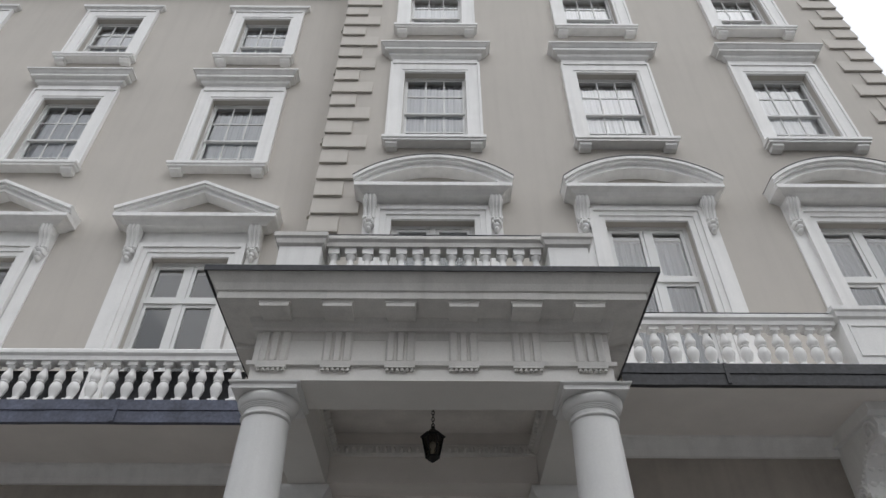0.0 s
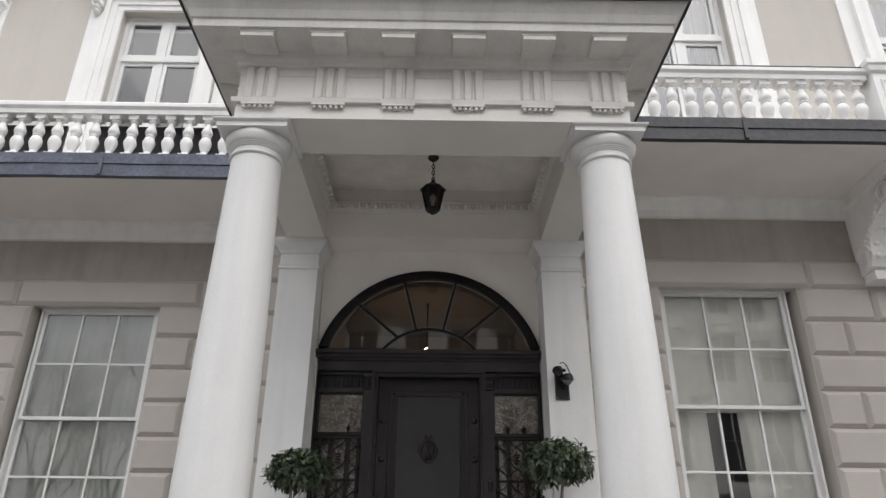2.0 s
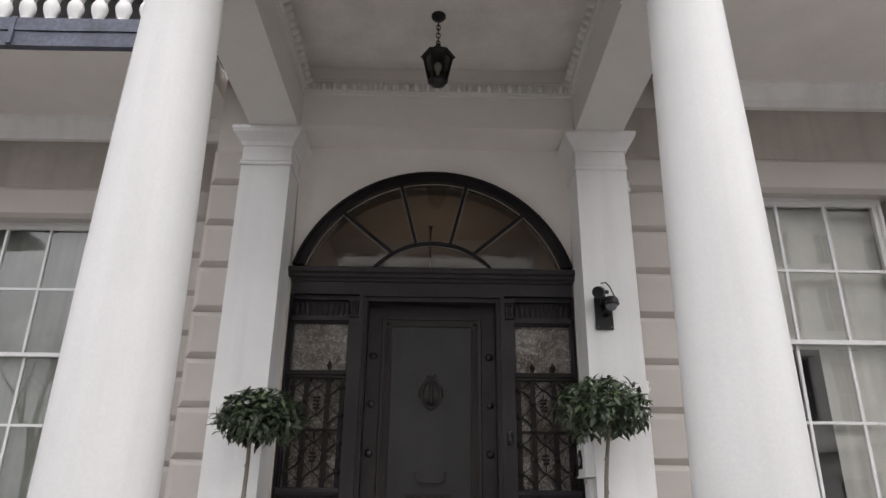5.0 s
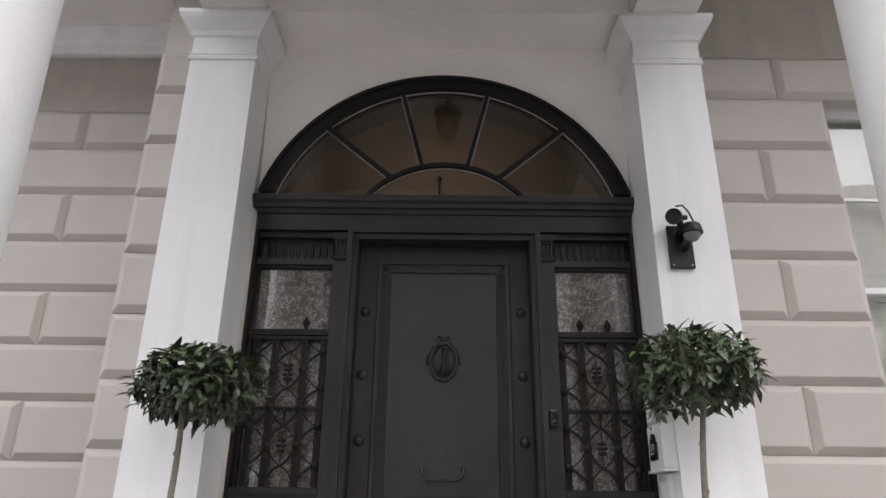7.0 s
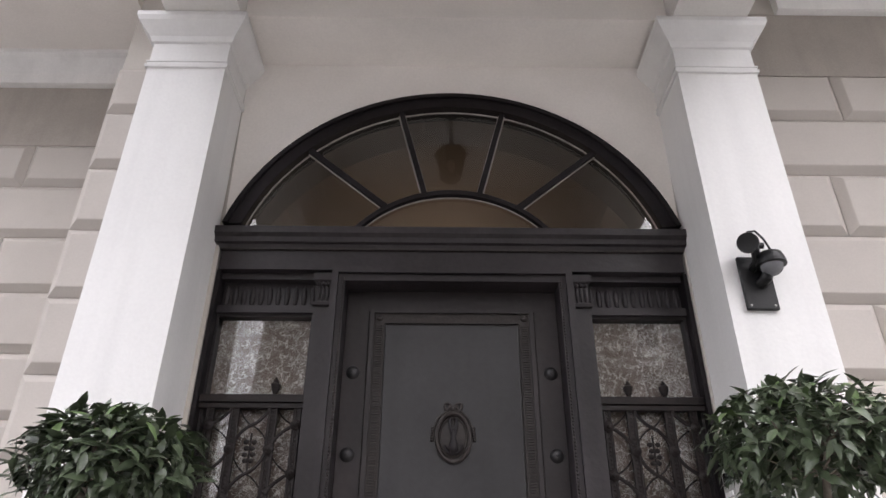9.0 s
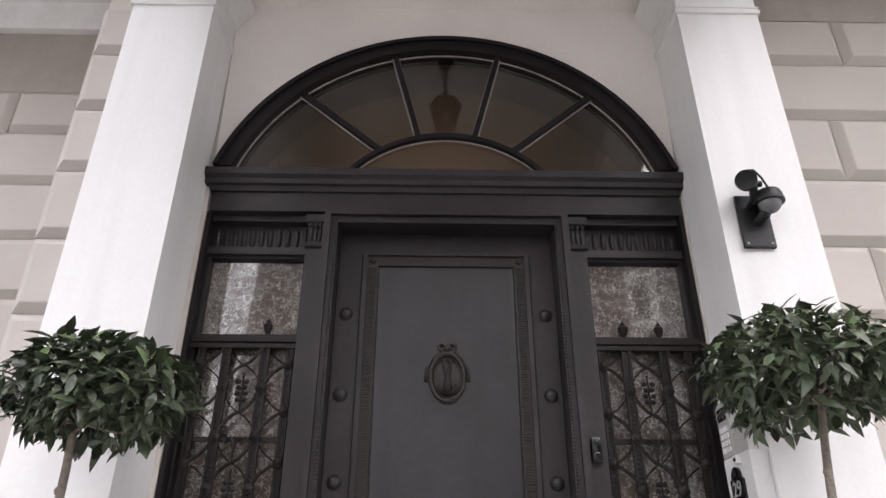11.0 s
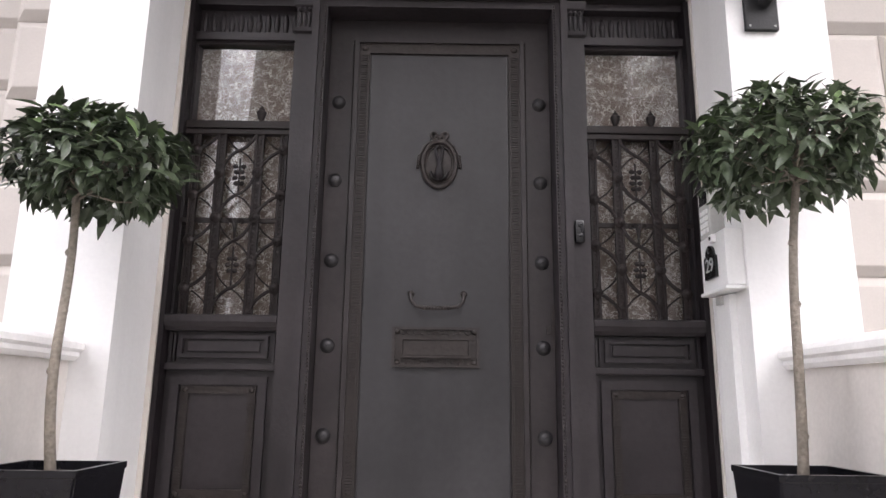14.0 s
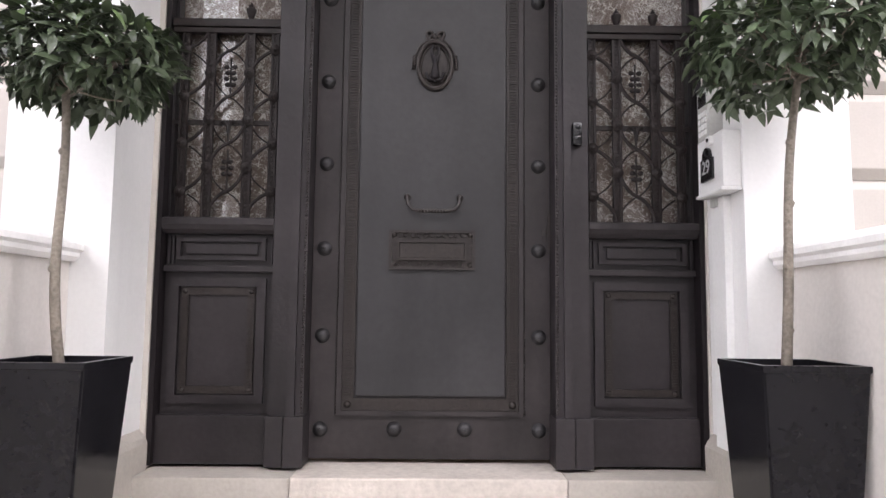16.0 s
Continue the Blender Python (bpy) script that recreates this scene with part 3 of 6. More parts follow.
def principal_window(x, half, z0, z1, y, zt, kind, name):
    """First-floor window: French casements, architrave, scroll brackets and a pediment."""
    w = thing(name, "white stucco window surround with scroll brackets and %s pediment" % kind, "window surround", (x, y, z0), kind="structure")
    zb = 9.25 if kind == "curved" else 9.17
    architrave(w, x - half, x + half, z0, z1, 0.24, y, ((0.0, 0.04), (0.3, 0.065), (0.65, 0.095)))
    for s in (-1, 1):
        part("side_strip", boxes((x + s * 0.955 - 0.10, x + s * 0.955 + 0.10, y - 0.03, y, z0, zb)), TRIM, w)
        xc = x + s * 0.955
        put("scroll_bracket", CONSOLE, w, xc, y, zb)
        put("leaf_drop", DROP, w, xc, y - 0.03, zb)
    part("frieze", boxes((x - 0.853, x + 0.853, y - 0.04, y, z1 + 0.243, zb)), TRIM, w)
    hw, rise = (1.20, 0.49) if kind != "triangular" else (1.28, 0.60)
    bm = bmesh.new()
    cornice(bm, [(0.0, zb), (0.04, zb + 0.03), (0.05, zb + 0.04), (0.10, zb + 0.065), (0.15, zb + 0.075), (0.15, zb + 0.145), (0.0, zb + 0.155)], x - hw + 0.15, x + hw - 0.15, y - 0.21, y)
    part("pediment_base", bm, TRIM, w)
    n = 24
    hw, rise = (1.20, 0.49) if kind != "triangular" else (1.28, 0.60)
    if kind == "triangular":
        pts = [(-hw, 0.0), (0.0, rise), (hw, 0.0)]
    else:
        rr = (hw * hw + rise * rise) / (2 * rise)
        am = math.asin(hw / rr)
        pts = [(rr * math.sin(am * (2 * i / n - 1)), rr * math.cos(am * (2 * i / n - 1)) - rr + rise) for i in range(n + 1)]
    zt0 = zb + 0.155
    inner = [(px * 0.90, pz - 0.06) for px, pz in pts]
    bm = bmesh.new()
    extrude_y(bm, [(x + px, zt0 + max(pz, 0.0)) for px, pz in inner] + [(x + inner[-1][0], zt0 - 0.001), (x + inner[0][0], zt0 - 0.001)], y - 0.04, y)
    part("tympanum", bm, STUCCO, w)
    for d0, d1, y0 in ((-0.06, 0.02, 0.27), (0.02, 0.065, 0.33), (0.065, 0.125, 0.37)):
        bm = bmesh.new()
        lo = [(x + px * (1 + 0.25 * d0 / hw), zt0 + pz + d0) for px, pz in pts]
        hi = [(x + px * (1 + 0.25 * d1 / hw), zt0 + pz + d1) for px, pz in pts]
        extrude_y(bm, lo + hi[::-1], y - y0, y)
        part("raking_cornice", bm, TRIM, w)
    # Added dark strip stands for the grime and shadow line on this edge.
    if kind == "curved":
        bm = bmesh.new()
        lo = [(x + px * (1 + 0.25 * 0.126 / hw), zt0 + pz + 0.1255) for px, pz in pts]
        hi = [(x + px * (1 + 0.25 * 0.14 / hw), zt0 + pz + 0.139) for px, pz in pts]
        extrude_y(bm, lo + hi[::-1], y - 0.378, y)
        part("lead_capping", bm, DARKLEAD, w, "dark strip along the pediment edge")
    v = thing(name.replace("surround", "casement"), "white timber French casement window with transom light", "window", (x, y + 0.2, z0), kind="structure")
    yg = y + 0.14
    part("window_frame", frame_bm(x - half, x + half, z0, z1, 0.06, yg - 0.03, yg + 0.09), SASH, v)
    part("transom", boxes((x - half + 0.06, x + half - 0.06, yg - 0.05, yg + 0.06, zt, zt + 0.085)), SASH, v)
    part("mullion", boxes((x - 0.045, x + 0.045, yg - 0.028, yg + 0.05, z0 + 0.06, zt), (x - 0.045, x + 0.045, yg - 0.027, yg + 0.05, zt + 0.085, z1 - 0.06)), SASH, v)
    for s in (-1, 1):
        xa, xb = sorted((x + s * 0.045, x + s * (half - 0.06)))
        for a, b in ((z0 + 0.06, zt), (zt + 0.085, z1 - 0.06)):
            leaf = part("casement_leaf", frame_bm(xa + 0.003, xb - 0.003, a + 0.003, b - 0.003, 0.05, yg - 0.015, yg + 0.035), SASH, v)
            bm = bmesh.new()
            bm.faces.new([bm.verts.new(q) for q in ((xa + 0.04, yg + 0.01, a + 0.04), (xb - 0.04, yg + 0.01, a + 0.04), (xb - 0.04, yg + 0.012, b - 0.04), (xa + 0.04, yg + 0.012, b - 0.04))])
            pane = part("pane", bm, GLASS, leaf)
            pane.visible_shadow = False


for k, x in enumerate(BAYS_R):
    principal_window(x, 0.63, 5.62, 8.91, WALL_R, 7.83, "curved", "window_surround_%d" % (k + 1))
    surround_upper("window_surround_%d" % (k + 11), x, 0.57, 10.72, 12.78, WALL_R, "cornice", "white moulded window surround with projecting cornice")
    surround_upper("window_surround_%d" % (k + 21), x, 0.53, 14.24, 15.85, WALL_R, "flat", "white moulded window surround on the top storey")
    sash_window("window_%d" % (k + 1), "white six-over-six timber sash window", x - 0.57, x + 0.57, 10.74, 12.78, WALL_R + 0.13, 11.74, curtain=((BLIND if k else NET), 0.015, 0.16))
    sash_window("window_%d" % (k + 4), "white six-over-six timber sash window", x - 0.53, x + 0.53, 14.24, 15.85, WALL_R + 0.13, 15.02, curtain=(BLIND, 0.015, 0.16))
    drape(x - 0.62, x + 0.62, 5.6, 8.88, WALL_R + 0.45, NET, 0.03, 0.13, label="grey net curtain hanging behind the casement")
for k, x in enumerate(BAYS_L):
    principal_window(x, 0.60, 5.5, 8.66, WALL_L, 7.86, "triangular", "window_surround_%d" % (k + 5))
    surround_upper("window_surround_%d" % (k + 15), x, 0.56, 10.73, 12.72, WALL_L, "cornice", "white moulded window surround with projecting cornice")
    surround_upper("window_surround_%d" % (k + 25), x, 0.52, 14.08, 15.7, WALL_L, "flat", "white moulded window surround on the top storey")
    sash_window("window_%d" % (k + 7), "white six-over-six timber sash window", x - 0.56, x + 0.56, 10.73, 12.72, WALL_L + 0.13, 11.68, curtain=(NET, 0.015, 0.16))
    sash_window("window_%d" % (k + 10), "white six-over-six timber sash window", x - 0.52, x + 0.52, 14.08, 15.7, WALL_L + 0.13, 14.85, curtain=(NET, 0.015, 0.16))
sash_window("window_13", "tall white timber sash window on the ground floor", 2.50, 3.895, 1.74, 4.33, WALL_R + 0.14, 3.06)
sash_window("window_14", "tall white timber sash window reflecting bare trees", -4.50, -3.15, 1.74, 4.25, WALL_L + 0.14, 3.0)
drape(2.461, 3.959, 3.021, 4.33, WALL_R + 0.275, CURTAIN, 0.006, 0.4, label="cream blind pulled halfway down behind the window")
drape(2.461, 3.959, 1.721, 3.02, WALL_R + 0.275, CURTAIN, 0.010, 0.3, gap=(2.88, 3.20), label="cream curtain half drawn behind the ground floor window")
drape(-4.549, -3.101, 1.721, 4.25, WALL_L + 0.275, PALENET, 0.006, 0.2, label="grey net curtain behind the ground floor window")
for n, (x0, x1, y, zb) in enumerate(((2.40, 4.02, WALL_R, 1.72), (-4.61, -3.04, WALL_L, 1.72))):
    structure("window_sill_%d" % (n + 1), boxes((x0, x1, y - 0.12, y + 0.13, zb - 0.14, zb), bevel=0.01), TRIM, "white painted stone window sill", "window sill")


# ---- balconies ----
def baluster_mesh(h):
    """A turned baluster with square cap and foot, standing on z = 0."""
    bm = bmesh.new()
    box(bm, -0.055, 0.055, -0.055, 0.055, 0.90 * h, h)
    box(bm, -0.055, 0.055, -0.055, 0.055, 0.0, 0.06 * h)
    prof = [(0.052, 0.06), (0.045, 0.085), (0.034, 0.12), (0.040, 0.16), (0.056, 0.24), (0.067, 0.32), (0.067, 0.38), (0.054, 0.45), (0.040, 0.485), (0.050, 0.50), (0.052, 0.525),
            (0.042, 0.54), (0.050, 0.56), (0.062, 0.60), (0.060, 0.65), (0.046, 0.72), (0.032, 0.79), (0.030, 0.83), (0.040, 0.85), (0.048, 0.875), (0.050, 0.90)]
    lathe(bm, [(r, z * h) for r, z in prof], n=14)
    return mesh_of("baluster", bm, TRIM, True)


def balustrade(label, runs, piers, y, z0, zr, zt, step, panels=True, pz=None, mat=TRIM, capped=True):
    """Plinth, turned balusters, moulded handrail and panelled piers."""
    t = thing("balustrade", label, "balustrade", (0, y, z0))
    me = baluster_mesh(zr - z0 - 0.04)
    for x0, x1 in runs:
        part("plinth", boxes((x0, x1, y - 0.075, y + 0.075, z0, z0 + 0.04)), mat, t)
        bm = bmesh.new()
        h = zt - zr
        extrude_x(bm, [(y + 0.09, zr), (y - 0.08, zr), (y - 0.085, zr + 0.35 * h), (y - 0.115, zr + 0.55 * h), (y - 0.115, zr + 0.82 * h), (y - 0.09, zt), (y + 0.10, zt)], x0, x1)
        part("handrail", bm, mat, t)
        # Added strip on the handrail stands for its dark line of grime.
        if capped:
            part("lead_strip", boxes((x0, x1, y - 0.098, y + 0.10, zt + 0.001, zt + 0.011), bevel=0.003), DARKLEAD, t, "thin dark strip for the grime on the rail")
        n = int(round((x1 - x0) / step))
        for i in range(n):
            put("baluster", me, t, x0 + (x1 - x0) * (i + 0.5) / n, y, z0 + 0.04, (0, 0, random.uniform(-0.05, 0.05)))
    zt = pz or zt
    for x0, x1 in piers:
        p = part("pier", boxes((x0 + 0.03, x1 - 0.03, y - 0.13, y + 0.2, z0, zt - 0.10)), TRIM, t)
        bm = bmesh.new()
        cornice(bm, [(0.0, zt - 0.10), (0.03, zt - 0.075), (0.04, zt - 0.02), (0.06, zt), (0.06, zt + 0.05), (0.0, zt + 0.055)], x0 + 0.03, x1 - 0.03, y - 0.13, y + 0.2)
        part("pier_cap", bm, mat, p)
        if panels:
            part("pier_panel", frame_bm(x0 + 0.10, x1 - 0.10, z0 + 0.12, zt - 0.17, 0.025, y - 0.142, y - 0.129), TRIM, p)


def balcony(name, x0, x1, yf, yb, zs, zl, label, lead):
    """Projecting slab with a coved soffit and two strips of lead dressed over its edge."""
    b = thing(name, label, "balcony", (x0, yb, zs), kind="structure")
    part("slab", boxes((x0, x1, yf + 0.05, yb, zs, zl - 0.02)), LINING, b)
    bm = bmesh.new()
    extrude_x(bm, [(yb, zs), (yb - 0.15, zs), (yb - 0.15, zs - 0.03), (yb - 0.12, zs - 0.05), (yb - 0.06, zs - 0.14), (yb - 0.055, zs - 0.215), (yb - 0.04, zs - 0.22), (yb, zs - 0.22)], x0, x1)
    part("cove_moulding", bm, TRIM, b)
    mid = zs + (zl - zs) * 0.5
    for z0, z1, d in ((zs - 0.01, mid, 0.012), (mid + 0.004, zl, 0.0)):
        bm = bmesh.new()
        n = 60
        f, g = [], []
        for i in range(n + 1):
            x = x0 + (x1 - x0) * i / n
            j = 0.004 * noise.noise((x * 2.3, z0, 1.0))
            f.append((bm.verts.new((x, yf + d + j, z0 + 2 * j)), bm.verts.new((x, yf + d - j, z1 + j))))
            g.append((bm.verts.new((x, yf + d + 0.06, z0 + 2 * j)), bm.verts.new((x, yf + d + 0.16, z1 + 0.01))))
        for i in range(n):
            bm.faces.new((f[i][0], f[i + 1][0], f[i + 1][1], f[i][1]))
            bm.faces.new((f[i][1], f[i + 1][1], g[i + 1][1], g[i][1]))
            bm.faces.new((f[i][0], g[i][0], g[i + 1][0], f[i + 1][0]))
        part("lead_flashing", bm, lead, b, "dull grey lead flashing")
    for i in range(int((x1 - x0) / 2.1)):
        xs = x0 + 1.1 + 2.1 * i
        part("lead_seam", boxes((xs - 0.02, xs + 0.02, yf - 0.008, yf + 0.02, zs, zl + 0.008), bevel=0.004), lead, b)
    return b


balcony("balcony_1", 1.98, 8.3, 5.86, WALL_R, 5.36, 5.60, "white balcony slab edged with dark lead", DARKLEAD)
balustrade("white stucco balustrade with turned balusters on the balcony", [(1.98, 4.50), (5.14, 8.2)], [(4.50, 5.14)], 6.02, 5.60, 6.16, 6.30, 0.19)
balcony("balcony_2", -13.0, -1.96, 6.55, WALL_L, 5.27, 5.53, "white balcony slab edged with blue-grey lead", LEAD)
balustrade("white stucco balustrade with turned balusters along the wing", [(-12.9, -1.98)], [], 6.70, 5.53, 6.09, 6.24, 0.205, capped=False)


# Dark sheets that back the wing balusters, some ending in an open gap.
upst = thing("lead_upstand", "dark lead-coloured board behind the wing balusters", "panel", (-7.4, 6.86, 5.53))
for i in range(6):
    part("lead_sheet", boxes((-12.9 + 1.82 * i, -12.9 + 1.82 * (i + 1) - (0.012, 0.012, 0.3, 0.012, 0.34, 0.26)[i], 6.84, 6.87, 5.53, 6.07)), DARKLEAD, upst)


def big_console(x, y, zt):
    """The carved scroll bracket that carries the balcony pier."""
    c = thing("balcony_console", "large white carved scroll bracket under the balcony", "bracket", (x, y, zt))
    bm = bmesh.new()
    extrude_x(bm, [(y, zt), (y - 0.95, zt), (y - 0.95, zt - 0.10), (y - 0.90, zt - 0.13), (y, zt - 0.13)], x - 0.24, x + 0.24)
    part("bracket_cap", bm, TRIM, c)
    prof = [(y, zt - 0.13), (y - 0.86, zt - 0.13), (y - 0.90, zt - 0.24), (y - 0.84, zt - 0.33), (y - 0.68, zt - 0.36), (y - 0.52, zt - 0.40), (y - 0.38, zt - 0.50), (y - 0.31, zt - 0.64), (y - 0.30, zt - 0.78), (y - 0.24, zt - 0.88), (y - 0.12, zt - 0.92), (y, zt - 0.92)]
    bm = bmesh.new()
    extrude_x(bm, prof, x - 0.17, x + 0.17)
    part("scroll_body", bm, TRIM, c)
    part("bracket_foot", boxes((x - 0.15, x + 0.15, y - 0.24, y, zt - 1.02, zt - 0.921)), TRIM, c)
    for s in (-1, 1):
        for cy, cz, r0, turns in ((y - 0.72, zt - 0.25, 0.115, 1.7), (y - 0.17, zt - 0.74, 0.13, 1.7)):
            bm = bmesh.new()
            tube(bm, [(x + s * 0.185, cy - (r0 * (1 - i / 46)) * math.cos(i / 40 * turns * 2 * math.pi), cz + (r0 * (1 - i / 46)) * math.sin(i / 40 * turns * 2 * math.pi)) for i in range(41)], 0.02, 6, 0.012)
            part("scroll", bm, TRIM, c, smooth=True)
        for i in range(9):
            f = i / 8
            part("acanthus_carving", dome(bmesh.new(), (x + s * 0.17, y - 0.60 + 0.42 * f, zt - 0.29 - 0.36 * f), 0.024, 0.038, 0.034, 8, 3, "z", True), TRIM, c, smooth=True)
    for i in range(1, 9):
        yy, zz = prof[min(i, len(prof) - 2)]
        for k in (-0.1, 0, 0.1):
            part("leaf_carving", dome(bmesh.new(), (x + k, yy, zz), 0.04, 0.02, 0.035, 8, 3, "y"), TRIM, c, smooth=True)


big_console(4.86, WALL_R - 0.003, 5.358)


# ---- portico ----
PX, YF = 0.02, 4.65


def column(x):
    c = thing("column", "smooth white painted round column with moulded capital", "column", (x, 4.92, 0.70), group="portico columns")
    part("plinth_block", boxes((x - 0.34, x + 0.34, 4.58, 5.26, 0.0, 0.86), bevel=0.01), COLUMN, c)
    bm = bmesh.new()
    shaft = [(0.264, 1.02)]
    for i in range(25):
        f = i / 24
        shaft.append((0.250 - 0.058 * f ** 1.7, 1.04 + (4.395 - 1.04) * f))
    lathe(bm, shaft, x, 4.92, 48)
    part("shaft", bm, COLUMN, c, smooth=True)
    bm = bmesh.new()
    lathe(bm, [(0.27, 0.86), (0.325, 0.87), (0.335, 0.905), (0.325, 0.94), (0.285, 0.95), (0.28, 0.965), (0.30, 0.98), (0.295, 1.01), (0.26, 1.02)], x, 4.92, 40)
    part("base_moulding", bm, COLUMN, c, smooth=True)
    bm = bmesh.new()
    lathe(bm, [(0.191, 4.395), (0.203, 4.398), (0.210, 4.406), (0.210, 4.414), (0.203, 4.422), (0.194, 4.424), (0.191, 4.430), (0.192, 4.464), (0.202, 4.466), (0.204, 4.474), (0.212, 4.476), (0.214, 4.484), (0.222, 4.486),
               (0.224, 4.494), (0.231, 4.497), (0.242, 4.515), (0.252, 4.540), (0.256, 4.562), (0.251, 4.580), (0.241, 4.588)], x, 4.92, 40)
    part("capital", bm, COLUMN, c, smooth=True)
    bm = bmesh.new()
    cornice(bm, [(0.0, 4.588), (0.0, 4.625), (0.010, 4.630), (0.024, 4.638), (0.026, 4.65), (0.0, 4.652)], x - 0.268, x + 0.268, 4.654, 5.188)
    part("abacus", bm, COLUMN, c)
    return c


column(PX - 1.379)
column(PX + 1.357)

ent = thing("entablature", "white stucco entablature with triglyphs, mutules and lead edge", "portico", (PX, YF, 4.615), kind="structure")
FX0, FX1 = PX - 1.52, PX + 1.52
part("front_beam", boxes((FX0, FX1, YF, 5.14, 4.655, 5.05)), PORCH, ent)
for s in (-1, 1):
    xa, xb = sorted((PX + s * 1.13, PX + s * 1.52))
    part("side_beam", boxes((xa, xb, 5.143, WALL_R - 0.003, 4.655, 5.05)), PORCH, ent)
part("back_beam", boxes((PX - 1.127, PX + 1.127, 6.80, WALL_R - 0.003, 4.69, 5.30)), LINING, ent)
part("porch_roof", boxes((FX0, FX1, YF, WALL_R - 0.003, 5.30, 5.44)), PORCH, ent)
for xa, xb, ya, yb in ((PX - 1.52, PX - 1.13, 5.143, 7.157), (PX + 1.13, PX + 1.52, 5.143, 7.157), (FX0, FX1, YF, 5.143)):
    part("upper_beam", boxes((xa, xb, ya, yb, 5.053, 5.298)), WEATHER, ent)
bm = bmesh.new()
cornice(bm, [(0.0, 4.785), (0.032, 4.787), (0.036, 4.825), (0.0, 4.83)], FX0, FX1, YF, WALL_R - 0.004, True, False)
part("taenia", bm, WEATHER, ent)
bm = bmesh.new()
cornice(bm, [(0.0, 5.125), (0.03, 5.13), (0.035, 5.16), (0.06, 5.185), (0.075, 5.238), (0.315, 5.268), (0.318, 5.335), (0.334, 5.342), (0.36, 5.40), (0.40, 5.455), (0.42, 5.485), (0.0, 5.49)], FX0, FX1, YF, WALL_R - 0.004, True, False)
part("cornice", bm, WEATHER, ent)
bm = bmesh.new()
cornice(bm, [(0.422, 5.480), (0.44, 5.475), (0.443, 5.530), (0.43, 5.537), (0.0, 5.57)], FX0, FX1, YF, WALL_R - 0.005, True, True)
part("lead_edge", bm, DARKLEAD, ent, "dark lead roof edge")


def triglyph_mesh():
    bm = bmesh.new()
    t = 0.030
    prof = [(-0.125, 0.012), (-0.108, t), (-0.060, t), (-0.050, 0.008), (-0.033, 0.008), (-0.023, t), (0.023, t), (0.033, 0.008), (0.050, 0.008), (0.060, t), (0.108, t), (0.125, 0.012)]
    pts = [(-0.125, 0.0)] + prof + [(0.125, 0.0)]
    a = [bm.verts.new((x, -d, 0.0)) for x, d in pts]
    b = [bm.verts.new((x, -d, 0.285)) for x, d in pts]
    for i in range(len(pts) - 1):
        bm.faces.new((a[i], a[i + 1], b[i + 1], b[i]))
    bm.faces.new(a)
    bm.faces.new(b[::-1])
    box(bm, -0.13, 0.13, -0.05, 0.0, 0.285, 0.30)
    return mesh_of("triglyph", bm, WEATHER)


def guttae_mesh():
    bm = boxes((-0.127, 0.127, -0.034, 0.0, -0.022, 0.0))
    for i in range(6):
        x = -0.105 + 0.042 * i
        lathe(bm, [(0.017, -0.048), (0.011, -0.0221)], x, -0.017, 8)
    return mesh_of("guttae", bm, WEATHER)


def mutule_mesh():
    bm = boxes((-0.125, 0.125, -0.258, 0.0, -0.055, 0.0))
    box(bm, -0.137, 0.137, -0.262, 0.0, -0.018, 0.006)
    return mesh_of("mutule", bm, WEATHER)


TRI, GUT, MUT = triglyph_mesh(), guttae_mesh(), mutule_mesh()
for i in range(6):
    x = PX + (i - 2.5) * 0.539
    put("triglyph", TRI, ent, x, YF, 4.832)
    put("guttae", GUT, ent, x, YF - 0.001, 4.784)
    put("mutule", MUT, ent, x, YF - 0.03, 5.262)
for s in (-1, 1):
    for i in range(4):
        y = 5.15 + 0.54 * i
        turn = (0, 0, s * math.pi / 2)
        put("triglyph", TRI, ent, PX + s * 1.52, y, 4.832, turn)
        put("mutule", MUT, ent, PX + s * 1.55, y, 5.262, turn)

ceil = bmesh.new()
box(ceil, PX - 1.128, PX + 1.128, 5.145, 6.798, 5.262, 5.297)
structure("porch_ceiling", ceil, SOOTY, "off-white painted porch ceiling with soot marks", "ceiling")
egg = bmesh.new()
dome(egg, (0, 0, 0), 0.026, 0.05, 0.038, 8, 4, "y")
EGG = mesh_of("egg", egg, PORCH, True)
dart = bmesh.new()
extrude_y(dart, [(-0.007, 0.034), (0.007, 0.034), (0.002, -0.034), (-0.002, -0.034)], -0.03, 0.0)
DART = mesh_of("dart", dart, PORCH)
mould = thing("egg_and_dart_moulding", "off-white egg and dart moulding round the porch ceiling", "moulding", (PX, 6.0, 4.99), kind="structure")
bm = bmesh.new()
extrude_x(bm, [(6.80, 4.985), (6.775, 4.985), (6.77, 5.0), (6.755, 5.0), (6.735, 5.075), (6.725, 5.08), (6.725, 5.10), (6.80, 5.10)], PX - 1.128, PX + 1.128)
part("moulding_strip", bm, PORCH, mould)
for s in (-1, 1):
    bm = bmesh.new()
    extrude_y(bm, [(PX + s * (1.13 - d), z) for d, z in ((0, 4.985), (0.025, 4.985), (0.03, 5.0), (0.045, 5.0), (0.065, 5.075), (0.075, 5.08), (0.075, 5.10), (0, 5.10))], 5.145, 6.724)
    part("moulding_strip", bm, PORCH, mould)
for i in range(25):
    x = PX + (i - 12) * 0.086
    put("egg", EGG, mould, x, 6.748, 5.038)
    put("dart", DART, mould, x + 0.043, 6.748, 5.038)
